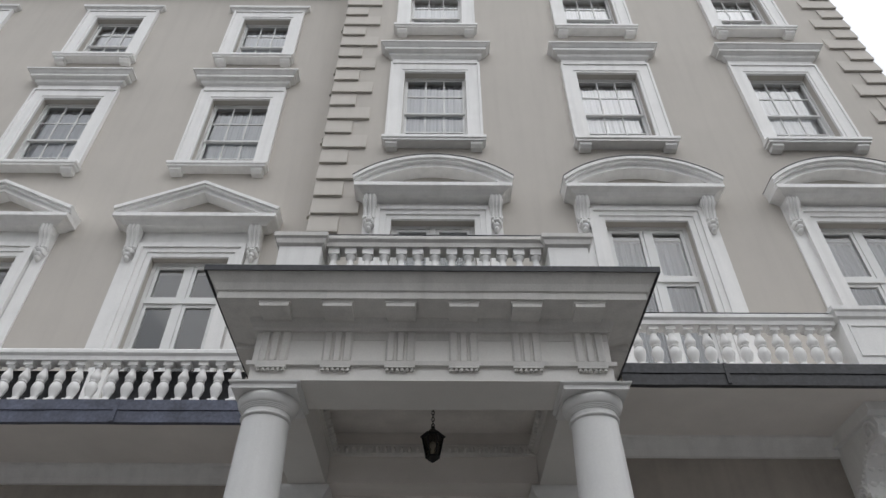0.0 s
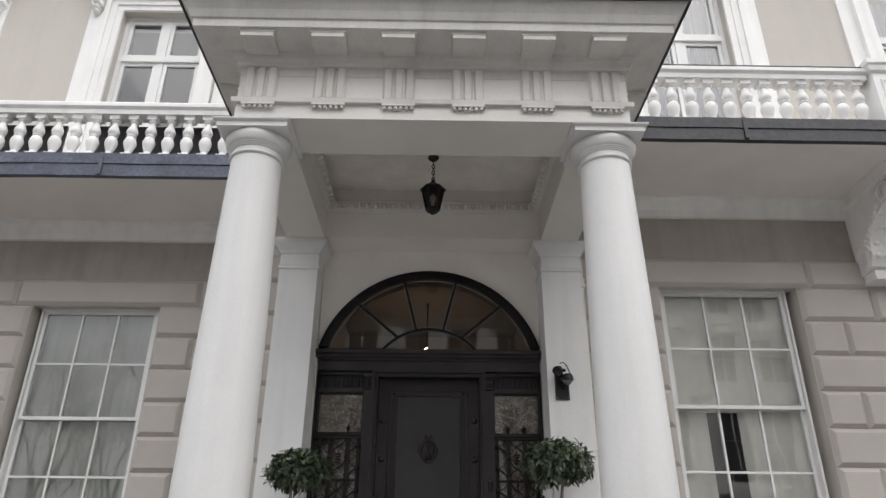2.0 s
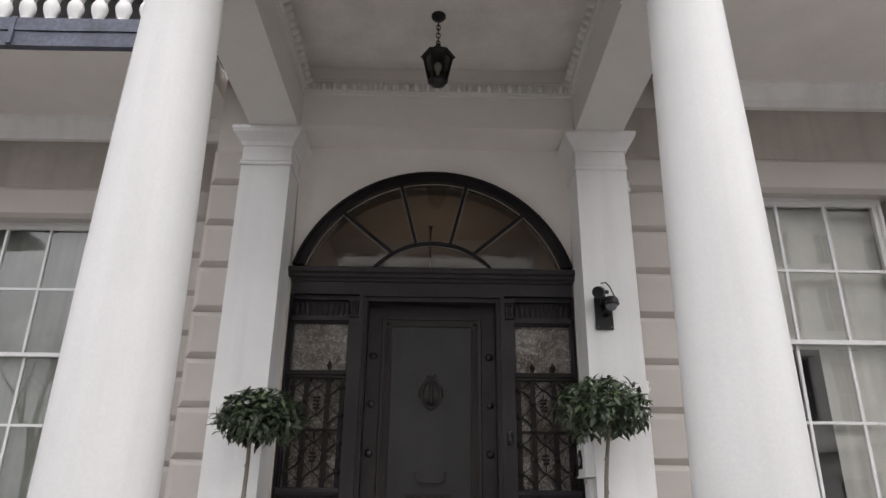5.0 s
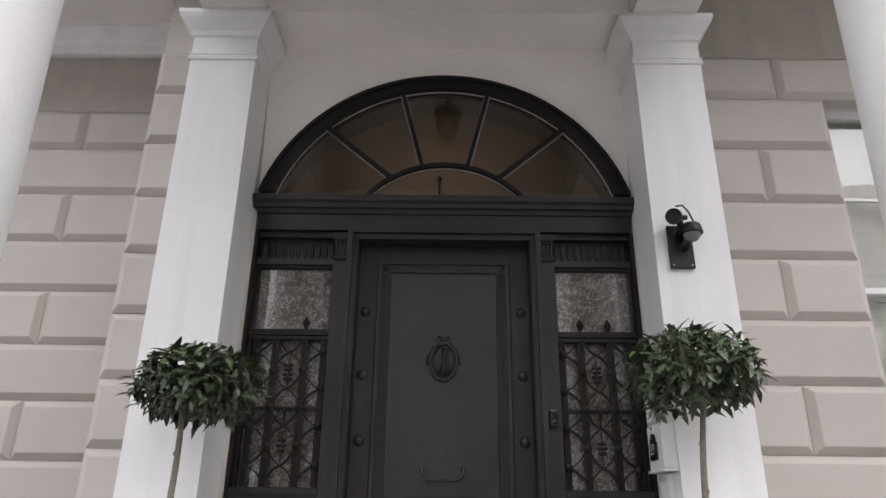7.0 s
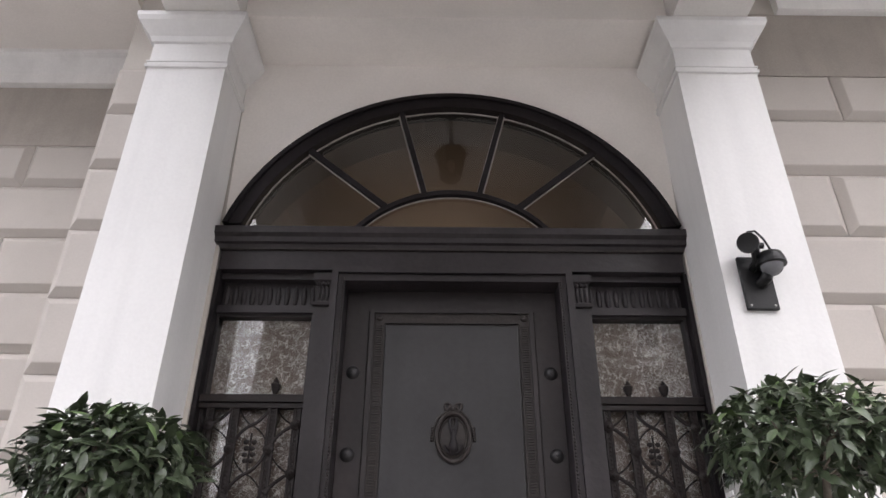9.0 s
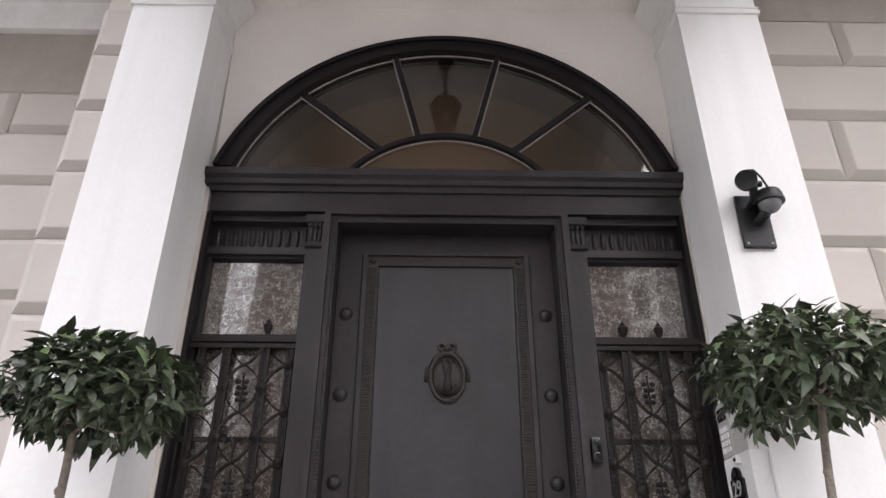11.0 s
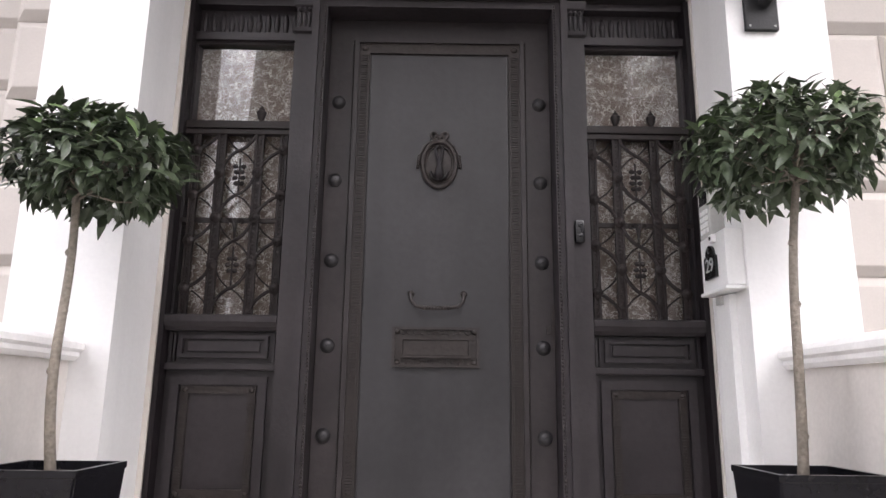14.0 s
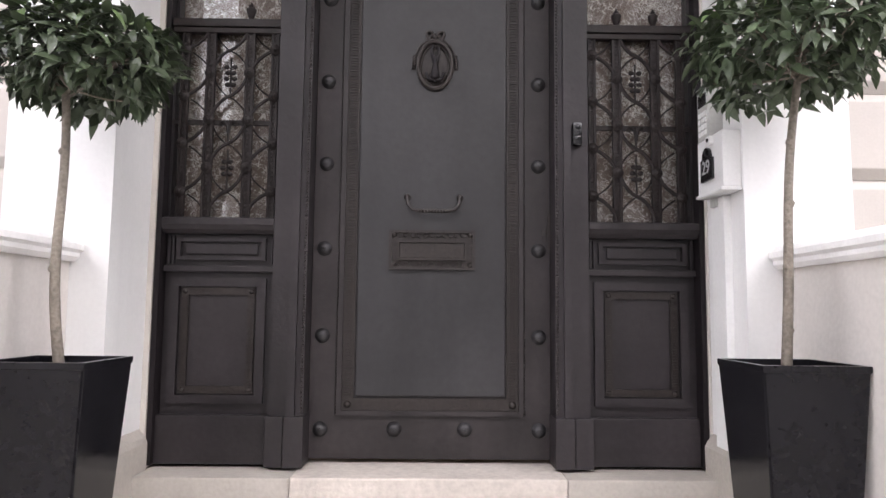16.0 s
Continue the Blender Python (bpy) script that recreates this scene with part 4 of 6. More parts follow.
for s in (-1, 1):
    for i in range(18):
        y = 5.19 + 0.086 * i
        turn = (0, 0, -s * math.pi / 2)
        put("egg", EGG, mould, PX + s * 1.078, y, 5.038, turn)
        put("dart", DART, mould, PX + s * 1.078, y + 0.043, 5.038, turn)


def pilaster(s):
    p = thing("pilaster", "white painted square pilaster with moulded capital", "pilaster", (s * 1.35, WALL_R, 0.7), group="porch pilasters", kind="structure")
    x0, x1 = (1.148, 1.552) if s > 0 else (-1.555, -1.160)
    part("shaft", boxes((x0, x1, 6.82, WALL_R - 0.003, 0.0, 4.36)), COLUMN, p)
    bm = bmesh.new()
    cornice(bm, [(0.0, 4.33), (0.011, 4.333), (0.014, 4.35), (0.006, 4.358), (0.006, 4.366), (0.011, 4.369), (0.011, 4.376), (0.0, 4.38), (0.0, 4.50), (0.012, 4.505), (0.022, 4.535), (0.055, 4.575), (0.075, 4.60), (0.085, 4.625), (0.085, 4.652)], x0, x1, 6.82, WALL_R - 0.004)
    part("capital", bm, COLUMN, p)
    bm = bmesh.new()
    cornice(bm, [(0.035, 0.0), (0.035, 0.98), (0.025, 1.0), (0.0, 1.03)], x0, x1, 6.82, WALL_R - 0.004)
    part("skirting", bm, STEP, p, "beige painted plinth")


pilaster(-1)
pilaster(1)

# roof balustrade over the portico, with potted plants behind it
balustrade("white stucco balustrade above the portico", [(PX - 1.10, PX + 1.12)], [(PX - 1.58, PX - 1.10), (PX + 1.12, PX + 1.58)], 4.96, 5.56, 6.35, 6.49, 0.168, False, 6.40, WEATHER)

# side walls of the porch with moulded copings
for s in (-1, 1):
    d = thing("porch_side_wall", "low beige porch wall with white moulded coping", "low wall", (s * 1.4, 6.0, 0.7), kind="structure")
    inner = 1.298 if s < 0 else 1.28
    x0, x1 = sorted((s * inner, s * 1.53))
    part("wall_body", boxes((x0, x1, 5.1, 6.818, 0.0, 1.68)), STEPWALL, d)
    bm = bmesh.new()
    prof = [(-0.02, 1.675), (-0.035, 1.69), (-0.035, 1.705), (-0.05, 1.715), (-0.05, 1.735), (-0.035, 1.755), (0.0, 1.765), (0.20, 1.765), (0.25, 1.735), (0.25, 1.69), (0.23, 1.675)]
    extrude_y(bm, [(s * (inner + q), z) for q, z in prof], 5.1, 6.817)
    part("coping", bm, TRIM, d)

# steps, landing and threshold
steps = thing("entrance_steps", "pale stone entrance steps up to the porch", "steps", (0, 5.0, 0), kind="structure")
for i in range(4):
    part("step", boxes((-1.26, 1.26, 4.42 + 0.30 * i, 4.42 + 0.30 * (i + 1) + (1.5 if i == 3 else 0.02), 0.0 if i == 0 else 0.175 * i - 0.01, 0.175 * (i + 1)), bevel=0.008), FLAG, steps)
part("landing", boxes((-1.26, 1.26, 5.62, WALL_R + 0.4, 0.0, 0.698)), FLAG, steps)
thr = thing("threshold", "painted stone door threshold with worn pale centre", "threshold", (0, 7.1, 0.7), kind="structure")
part("painted_end", boxes((-1.18, -0.532, 7.03, 7.56, 0.70, 0.872), bevel=0.006), STEP, thr)
part("painted_end", boxes((0.532, 1.18, 7.03, 7.56, 0.70, 0.872), bevel=0.006), STEP, thr)
part("worn_stone", boxes((-0.53, 0.53, 7.02, 7.56, 0.70, 0.876), bevel=0.008), STONE, thr)


# ---- doorway ----
DY = 7.28
fan = thing("fanlight", "dark arched fanlight with radiating glazing bars over the door", "fanlight", (0, 7.2, 3.6), kind="structure")


bm = bmesh.new()
extrude_y(bm, segment(1.138, 0.850) + segment(1.046, 0.764)[::-1], 7.13, 7.25)
part("arch_frame", bm, ARCH, fan, smooth=True)
bm = bmesh.new()
extrude_y(bm, segment(1.138, 0.850) + segment(1.112, 0.826)[::-1], 7.115, 7.131)
part("arch_bead", bm, ARCH, fan, smooth=True)
bm = bmesh.new()
extrude_y(bm, segment(0.487, 0.227, 24, 3.59) + segment(0.458, 0.200, 24, 3.59)[::-1], 7.140, 7.172)
part("arched_bar", bm, ARCH, fan)
for a0, b0 in ((0.496, 0.235), (0.451, 0.194), (1.042, 0.761)):
    bm = bmesh.new()
    extrude_y(bm, segment(a0, b0, 32, 3.595) + segment(a0 - 0.006, b0 - 0.006, 32, 3.595)[::-1], 7.1665, 7.1735)
    part("putty_line", bm, PUTTY, fan)
for s in (-1, 1):
    for p, q in (((0.335, 3.715), (0.772, 4.085)), ((0.142, 3.798), (0.280, 4.345))):
        dx, dz = q[0] - p[0], q[1] - p[1]
        l = math.hypot(dx, dz)
        for name, k, y0, y1, m in (("radial_bar", 0.0135, 7.140, 7.172, ARCH), ("putty_line", 0.0195, 7.1665, 7.1735, PUTTY)):
            nx, nz = -dz / l * k, dx / l * k
            bm = bmesh.new()
            extrude_y(bm, [(s * (p[0] + nx), p[1] + nz), (s * (q[0] + nx), q[1] + nz), (s * (q[0] - nx), q[1] - nz), (s * (p[0] - nx), p[1] - nz)], y0, y1)
            part(name, bm, m, fan)
bm = bmesh.new()
bm.faces.new([bm.verts.new((x, 7.175, z)) for x, z in segment(1.075, 0.79)])
pane = part("pane", bm, DOORGLASS, fan)
pane.visible_shadow = False

dc = thing("door_case", "dark bronze painted door case with sidelights", "door frame", (0, 7.2, 0.88), kind="structure")
bm = bmesh.new()
cornice(bm, [(0.0, 3.36), (0.0, 3.47), (0.012, 3.475), (0.018, 3.49), (0.035, 3.495), (0.04, 3.52), (0.06, 3.533), (0.062, 3.568), (0.04, 3.580)], -1.128, 1.128, 7.16, 7.36)
part("door_cornice", bm, FRAME, dc)
bm = bmesh.new()
cornice(bm, [(0.0, 3.462), (0.010, 3.464), (0.012, 3.474), (0.0, 3.476)], -1.125, 1.125, 7.157, 7.2)
part("bead_strip", bm, ORN, dc)
for s in (-1, 1):
    sx = lambda a, b: sorted((s * a, s * b))
    part("outer_jamb", boxes((*sx(1.117, 1.138), 7.17, 7.36, 0.885, 3.36)), ARCH, dc)
    part("inner_jamb", boxes((*sx(0.578, 0.652), 7.165, 7.36, 1.085, 3.17)), FRAME, dc)
    part("jamb_plinth", boxes((*sx(0.505, 0.585), 7.135, 7.36, 0.885, 1.085), (*sx(0.588, 0.662), 7.145, 7.36, 0.885, 1.085), bevel=0.004), FRAME, dc)
    cap = bmesh.new()
    x0, x1 = sx(0.578, 0.648)
    cornice(cap, [(0.0, 3.165), (0.01, 3.17), (0.014, 3.185), (0.0, 3.192), (0.0, 3.29), (0.012, 3.30), (0.016, 3.335), (0.0, 3.34)], x0, x1, 7.160, 7.36)
    for q in (0.2, 0.5, 0.8):
        dome(cap, (x0 + (x1 - x0) * q, 7.160, 3.235), 0.0095, 0.013, 0.044, 8, 4, "y")
        dome(cap, (x0 + (x1 - x0) * q, 7.155, 3.278), 0.010, 0.016, 0.012, 8, 3, "y")
    part("jamb_capital", cap, FRAME, dc)
    # door architrave with beaded inner edge
    part("architrave", boxes((*sx(0.545, 0.576), 7.145, 7.36, 1.085, 3.372)), FRAME, dc)
    part("architrave", boxes((*sx(0.512, 0.545), 7.165, 7.36, 1.085, 3.34)), FRAME, dc)
    beads = bmesh.new()
    for i in range(150):
        dome(beads, (s * 0.521, 7.165, 1.10 + i * 0.0149), 0.006, 0.006, 0.0066, 5, 2, "y")
    part("bead_moulding", beads, ORN, dc)
    # ornamental panel over the sidelight
    x0, x1 = sx(0.655, 1.115)
    part("head_panel", boxes((x0, x1, 7.25, 7.36, 3.15, 3.358)), FRAME, dc)
    part("head_rail", boxes((x0, x1, 7.20, 7.36, 3.15, 3.188), (x0, x1, 7.20, 7.36, 3.325, 3.358)), FRAME, dc)
    leafs = bmesh.new()
    for i in range(11):
        x = x0 + (x1 - x0) * (i + 0.5) / 11
        dome(leafs, (x, 7.25, 3.257), 0.015, 0.014, 0.056, 8, 3, "y")
    part("leaf_frieze", leafs, FRAME, dc)
    # sidelight glass with lace behind
    sl = part("sidelight_frame", frame_bm(x0, x1, 1.865, 3.15, 0.012, 7.222, 7.33), FRAME, dc)
    bm = bmesh.new()
    bm.faces.new([bm.verts.new(q) for q in ((x0 + 0.008, 7.245, 1.875), (x1 - 0.008, 7.243, 1.875), (x1 - 0.008, 7.245, 3.142), (x0 + 0.008, 7.247, 3.142))])
    pane = part("pane", bm, DOORGLASS, sl)
    pane.visible_shadow = False
    tagged(part("curtain", boxes((x0 + 0.014, x1 - 0.014, 7.275, 7.279, 1.893, 3.138)), LACE, None), "brown lace curtain with pale floral net pattern", "curtain")
    # sill, narrow panel, lower panel and plinth
    bm = bmesh.new()
    extrude_x(bm, [(7.36, 1.825), (7.19, 1.825), (7.175, 1.84), (7.165, 1.86), (7.165, 1.885), (7.185, 1.892), (7.36, 1.892)], x0, x1)
    part("sidelight_sill", bm, FRAME, dc)
    part("panel_back", boxes((x0, x1, 7.235, 7.36, 0.885, 1.824)), FRAME, dc)
    part("narrow_panel", frame_bm(x0 + 0.05, x1 - 0.04, 1.715, 1.808, 0.016, 7.212, 7.236), FRAME, dc)
    part("narrow_panel_field", boxes((x0 + 0.085, x1 - 0.075, 7.220, 7.236, 1.74, 1.785), bevel=0.004), FRAME, dc)
    for xx in (x0 + 0.012, x0 + 0.028, x1 - 0.022):
        part("reed", boxes((xx, xx + 0.009, 7.218, 7.236, 1.70, 1.815)), FRAME, dc)
    part("panel_rail", boxes((x0, x1, 7.205, 7.236, 1.665, 1.692), bevel=0.005), FRAME, dc)
    part("lower_panel", frame_bm(x0 + 0.03, x1 - 0.035, 1.125, 1.64, 0.035, 7.215, 7.236), FRAME, dc)
    part("lower_panel_border", frame_bm(x0 + 0.075, x1 - 0.08, 1.165, 1.60, 0.03, 7.222, 7.236), ORN, dc)
    reeds = bmesh.new()
    for k in range(32):
        z = 1.205 + k * 0.0115
        box(reeds, x0 + 0.078, x0 + 0.102, 7.218, 7.223, z, z + 0.006)
        box(reeds, x1 - 0.107, x1 - 0.083, 7.218, 7.223, z, z + 0.006)
    part("reeded_border", reeds, ORN, dc)
    for cx in (x0 + 0.09, x1 - 0.095):
        for cz in (1.18, 1.585):
            part("corner_boss", dome(bmesh.new(), (cx, 7.222, cz), 0.012, 0.008, 0.012, 10, 3, "y"), ORN, dc, smooth=True)
    part("base_plinth", boxes((x0 - 0.003, x1, 7.20, 7.236, 0.885, 1.08), bevel=0.004), FRAME, dc)
    # iron grille
    g = thing("iron_grille", "black wrought iron grille with interlaced curves over the sidelight", "grille", (s * 0.87, 7.22, 1.89))
    cx = s * 0.87
    bars = (-0.19, -0.083, 0.083, 0.19)
    part("top_rail", boxes((x0 + 0.0, x1, 7.185, 7.232, 2.715, 2.750), (x0, x1, 7.193, 7.227, 2.690, 2.713), bevel=0.003), IRON, g)
    part("middle_rail", boxes((x0 + 0.002, x1 - 0.002, 7.216, 7.230, 2.293, 2.313)), IRON, g)
    for k, d in enumerate(bars):
        w = 0.011 if k in (1, 2) else 0.008
        part("upright", boxes((cx + d - w - 0.008, cx + d - w, 7.198, 7.220, 1.893, 2.70), (cx + d + w, cx + d + w + 0.008, 7.198, 7.220, 1.893, 2.70), (cx + d - w, cx + d + w, 7.205, 7.216, 1.893, 2.70)), IRON, g)
        studs = bmesh.new()
        for j in range(44):
            dome(studs, (cx + d, 7.205, 1.905 + 0.018 * j), w * 0.7, 0.0025, 0.0065, 6, 2, "y")
        tagged(part("beaded_strip", studs, IRON, g), "", kind="stuff")
        for j in range(5):
            z = 2.515 - 0.205 * j + (0.0 if k in (1, 2) else 0.1025)
            if 1.92 < z < 2.69:
                ros = dome(bmesh.new(), (cx + d, 7.200, z), 0.025, 0.013, 0.025, 14, 3, "y")
                dome(ros, (cx + d, 7.189, z), 0.012, 0.009, 0.012, 10, 3, "y")
                part("rosette", ros, IRON, g, smooth=True)

    def wave(mid, reach, zt, lean, lo, hi):
        """One ogee strand that crosses its centre line half way down, kept between two uprights."""
        pts = []
        for i in range(25):
            q = i / 24
            c = math.cos(math.pi * q)
            px, pz = mid + lean * reach * math.copysign(abs(c) ** 0.72, c), zt - 0.205 * q
            if lo <= px <= hi and 1.893 <= pz <= 2.697:
                pts.append((px, pz))
        return pts

    lo, hi = cx - 0.19, cx + 0.19
    for mid, reach, first, a, b in ((cx, 0.072, 2.72, cx - 0.08, cx + 0.08), (lo, 0.098, 2.72, lo, cx - 0.08), (hi, 0.098, 2.72, cx + 0.08, hi)):
        for j in range(5):
            for lean, y, r in ((-s, 7.202, 0.0078), (s, 7.224, 0.0036)):
                pts = wave(mid, reach, first - 0.205 * j, lean, a, b)
                if len(pts) > 3:
                    part("curved_bar", tube(bmesh.new(), [(px, y, pz) for px, pz in pts], r, 6), IRON, g, smooth=True)
    for z, rows in ((2.50, 4), (2.10, 3)):
        tw = tube(bmesh.new(), [(cx, 7.215, z - 0.085), (cx, 7.215, z + 0.085)], 0.0045, 5)
        for i in range(rows):
            zz = z + 0.026 * (i - (rows - 1) / 2)
            for e in (-1, 1):
                dome(tw, (cx + e * (0.017 if i % 2 else 0.012), 7.213, zz + 0.006), 0.013, 0.009, 0.011, 8, 3, "y")
        part("leaf_ornament", tw, IRON, g, smooth=True)
    fl = tube(bmesh.new(), [(cx, 7.213, 2.215), (cx, 7.213, 2.31)], 0.005, 5)
    for e in (-1, 1):
        tube(fl, [(cx, 7.211, 2.245), (cx + e * 0.006, 7.210, 2.285), (cx + e * 0.018, 7.209, 2.308), (cx + e * 0.034, 7.209, 2.306), (cx + e * 0.036, 7.210, 2.290), (cx + e * 0.026, 7.210, 2.288)], 0.0055, 6)
    part("fleur_ornament", fl, IRON, g, smooth=True)
    for d in ((-0.08, 0.08) if s > 0 else (0.08,)):
        part("urn_finial", lathe(bmesh.new(), [(0.012, 2.75), (0.008, 2.757), (0.013, 2.765), (0.020, 2.785), (0.022, 2.80), (0.014, 2.806), (0.012, 2.815), (0.006, 2.822), (0.002, 2.832)], cx + d, 7.208, 12), IRON, g, smooth=True)
part("architrave_head", boxes((-0.545, 0.545, 7.145, 7.36, 3.341, 3.372), (-0.512, 0.512, 7.165, 7.36, 3.305, 3.340)), FRAME, dc)

door = thing("door_1", "dark bronze painted front door, closed, with studs and knocker", "door", (0, DY, 0.9), kind="structure")
part("leaf", boxes((-0.509, 0.509, DY, DY + 0.06, 0.895, 3.302)), DOOR, door)
part("panel_moulding", frame_bm(-0.392, 0.392, 1.075, 3.20, 0.02, DY - 0.022, DY), DOOR, door)
part("panel_border", frame_bm(-0.372, 0.372, 1.095, 3.18, 0.05, DY - 0.010, DY), ORN, door)
part("panel_field", boxes((-0.315, 0.315, DY - 0.014, DY, 1.155, 3.12), bevel=0.005), PANEL, door, "smooth blue-grey painted panel")
reeds = bmesh.new()
for k in range(166):
    z = 1.15 + k * 0.0119
    for x0, x1 in ((-0.362, -0.332), (0.332, 0.362)):
        box(reeds, x0, x1, DY - 0.016, DY - 0.009, z, z + 0.0065)
part("reeded_border", reeds, ORN, door)
beads = bmesh.new()
for k in range(170):
    for s in (-1, 1):
        dome(beads, (s * 0.398, DY, 1.08 + k * 0.0125), 0.005, 0.006, 0.0055, 5, 2, "y")
part("bead_moulding", beads, ORN, door)
for cx in (-0.347, 0.347):
    for cz in (1.12, 3.155):
        part("corner_boss", dome(bmesh.new(), (cx, DY - 0.010, cz), 0.016, 0.012, 0.016, 12, 3, "y"), ORN, door, smooth=True)
stud = bmesh.new()
lathe(stud, [(0.032, 0.0), (0.031, 0.004), (0.026, 0.008), (0.023, 0.016), (0.014, 0.022), (0.008, 0.023), (0.007, 0.027), (0.002, 0.028)], 0, 0, 16)
bmesh.ops.rotate(stud, verts=stud.verts, cent=(0, 0, 0), matrix=Matrix.Rotation(radians(90), 3, "X"))
STUD = mesh_of("stud", stud, PANEL, True)
for z in (3.25, 2.885, 2.51, 2.144, 1.775, 1.405, 1.015):
    for s in (-1, 1):
        if z < 3.2:
            put("stud", STUD, door, s * 0.46, DY, z)
for x in (-0.15, 0.147):
    put("stud", STUD, door, x, DY, 1.018)

kn = part("knocker", dome(bmesh.new(), (0.005, DY - 0.014, 2.585), 0.074, 0.010, 0.106, 28, 4, "y"), ORN, door, "oval bronze knocker with bow and garland", smooth=True)
for k, r in ((1.0, 0.010), (0.80, 0.004)):
    part("wreath", tube(bmesh.new(), [(0.005 + 0.074 * k * math.cos(2 * math.pi * i / 40), DY - 0.024, 2.585 + 0.106 * k * math.sin(2 * math.pi * i / 40)) for i in range(41)], r, 8), ORN, kn, smooth=True)
drop = bmesh.new()
lathe(drop, [(0.005, 2.615), (0.008, 2.60), (0.011, 2.575), (0.019, 2.545), (0.021, 2.525), (0.014, 2.510), (0.004, 2.504)], 0.005, DY - 0.045, 12)
for s in (-1, 1):
    tube(drop, [(0.005 + s * 0.004, DY - 0.040, 2.59), (0.005 + s * 0.012, DY - 0.042, 2.62), (0.005 + s * 0.017, DY - 0.040, 2.645), (0.005 + s * 0.012, DY - 0.036, 2.665), (0.005 + s * 0.003, DY - 0.03, 2.655)], 0.0085, 7, 0.005)
    tube(drop, [(0.005 + s * 0.038, DY - 0.034, 2.545), (0.005 + s * 0.028, DY - 0.042, 2.518), (0.005, DY - 0.045, 2.505)], 0.007, 6)
part("striker", drop, ARCH, kn, smooth=True)
bow = bmesh.new()
for s in (-1, 1):
    for out, up, ph in ((0.030, 0.018, 0.35), (0.020, 0.014, -0.55)):
        tube(bow, [(0.005 + s * (0.004 + out * (1 - math.cos(2 * math.pi * i / 14)) * math.cos(ph) * 0.62), DY - 0.024, 2.710 + up * math.sin(2 * math.pi * i / 14) + out * (1 - math.cos(2 * math.pi * i / 14)) * 0.62 * math.sin(ph)) for i in range(15)], 0.0065, 6)
    tube(bow, [(0.005 + s * 0.030, DY - 0.022, 2.700), (0.005 + s * 0.068, DY - 0.022, 2.668), (0.005 + s * 0.088, DY - 0.022, 2.62), (0.005 + s * 0.093, DY - 0.02, 2.575)], 0.0055, 6)
    for i in range(6):
        dome(bow, (0.005 + s * (0.089 + 0.001 * i), DY - 0.018, 2.625 - 0.011 * i), 0.009, 0.012, 0.007, 7, 3, "y")
dome(bow, (0.005, DY - 0.024, 2.708), 0.012, 0.014, 0.014, 8, 3, "y")
part("bow", bow, ORN, kn, smooth=True)
hd = bmesh.new()
tube(hd, [(-0.108, DY, 2.0), (-0.108, DY - 0.03, 1.995), (-0.104, DY - 0.045, 1.965), (-0.085, DY - 0.05, 1.942), (-0.05, DY - 0.05, 1.936), (0.0, DY - 0.052, 1.935), (0.06, DY - 0.05, 1.936), (0.095, DY - 0.05, 1.942), (0.115, DY - 0.045, 1.965), (0.119, DY - 0.03, 1.995), (0.119, DY, 2.0)], 0.0075, 8)
for x in (-0.108, 0.119):
    dome(hd, (x, DY - 0.014, 2.0), 0.015, 0.02, 0.015, 10, 3, "y")
for i in range(9):
    dome(hd, (-0.05 + 0.013 * i, DY - 0.05, 1.936), 0.007, 0.012, 0.0105, 6, 3, "y")
part("pull_handle", hd, ORN, door, smooth=True)
lp = part("letter_plate", frame_bm(-0.183, 0.185, 1.688, 1.856, 0.012, DY - 0.034, DY - 0.012), ORN, door, "bronze letter plate with scrolled border")
part("plate_back", boxes((-0.175, 0.177, DY - 0.024, DY - 0.013, 1.695, 1.85)), ORN, lp)
part("flap", boxes((-0.138, 0.14, DY - 0.034, DY - 0.0245, 1.735, 1.802), bevel=0.004), ORN, lp)
part("flap_rim", frame_bm(-0.146, 0.148, 1.727, 1.810, 0.008, DY - 0.040, DY - 0.0235), ORN, lp)
for cx in (-0.162, 0.164):
    for cz in (1.706, 1.838):
        part("rosette", dome(bmesh.new(), (cx, DY - 0.024, cz), 0.014, 0.014, 0.014, 10, 3, "y"), ORN, lp, smooth=True)
for cz in (1.709, 1.836):
    sc = bmesh.new()
    for i in range(11):
        x = -0.135 + 0.027 * i
        tube(sc, [(x + 0.011 * math.cos(a), DY - 0.028, cz + 0.010 * math.sin(a) * (1 if i % 2 else -1)) for a in [0.6 * k for k in range(9)]], 0.003, 5)
    part("scrollwork", sc, ORN, lp)
kh = part("keyhole", boxes((0.474, 0.496, DY - 0.004, DY + 0.001, 1.832, 1.868), bevel=0.003), ORN, door)
part("key_slot", boxes((0.483, 0.487, DY - 0.0055, DY - 0.0035, 1.84, 1.858)), BLACK, kh)
part("door_edge_plate", boxes((0.500, 0.511, DY - 0.003, DY + 0.002, 1.78, 1.95)), ORN, door)

# doorbell camera on the jamb
bell = thing("video_doorbell", "black oblong video doorbell on the door frame", "doorbell", (0.602, 7.14, 2.25))
part("body", boxes((0.582, 0.622, 7.130, 7.164, 2.205, 2.305), bevel=0.012), PLATE, bell, smooth=True)
part("lens", dome(bmesh.new(), (0.602, 7.130, 2.283), 0.011, 0.006, 0.011, 12, 3, "y"), PLATE, bell, smooth=True)
part("button", dome(bmesh.new(), (0.602, 7.130, 2.235), 0.013, 0.004, 0.013, 14, 2, "y"), PLATE, bell, smooth=True)


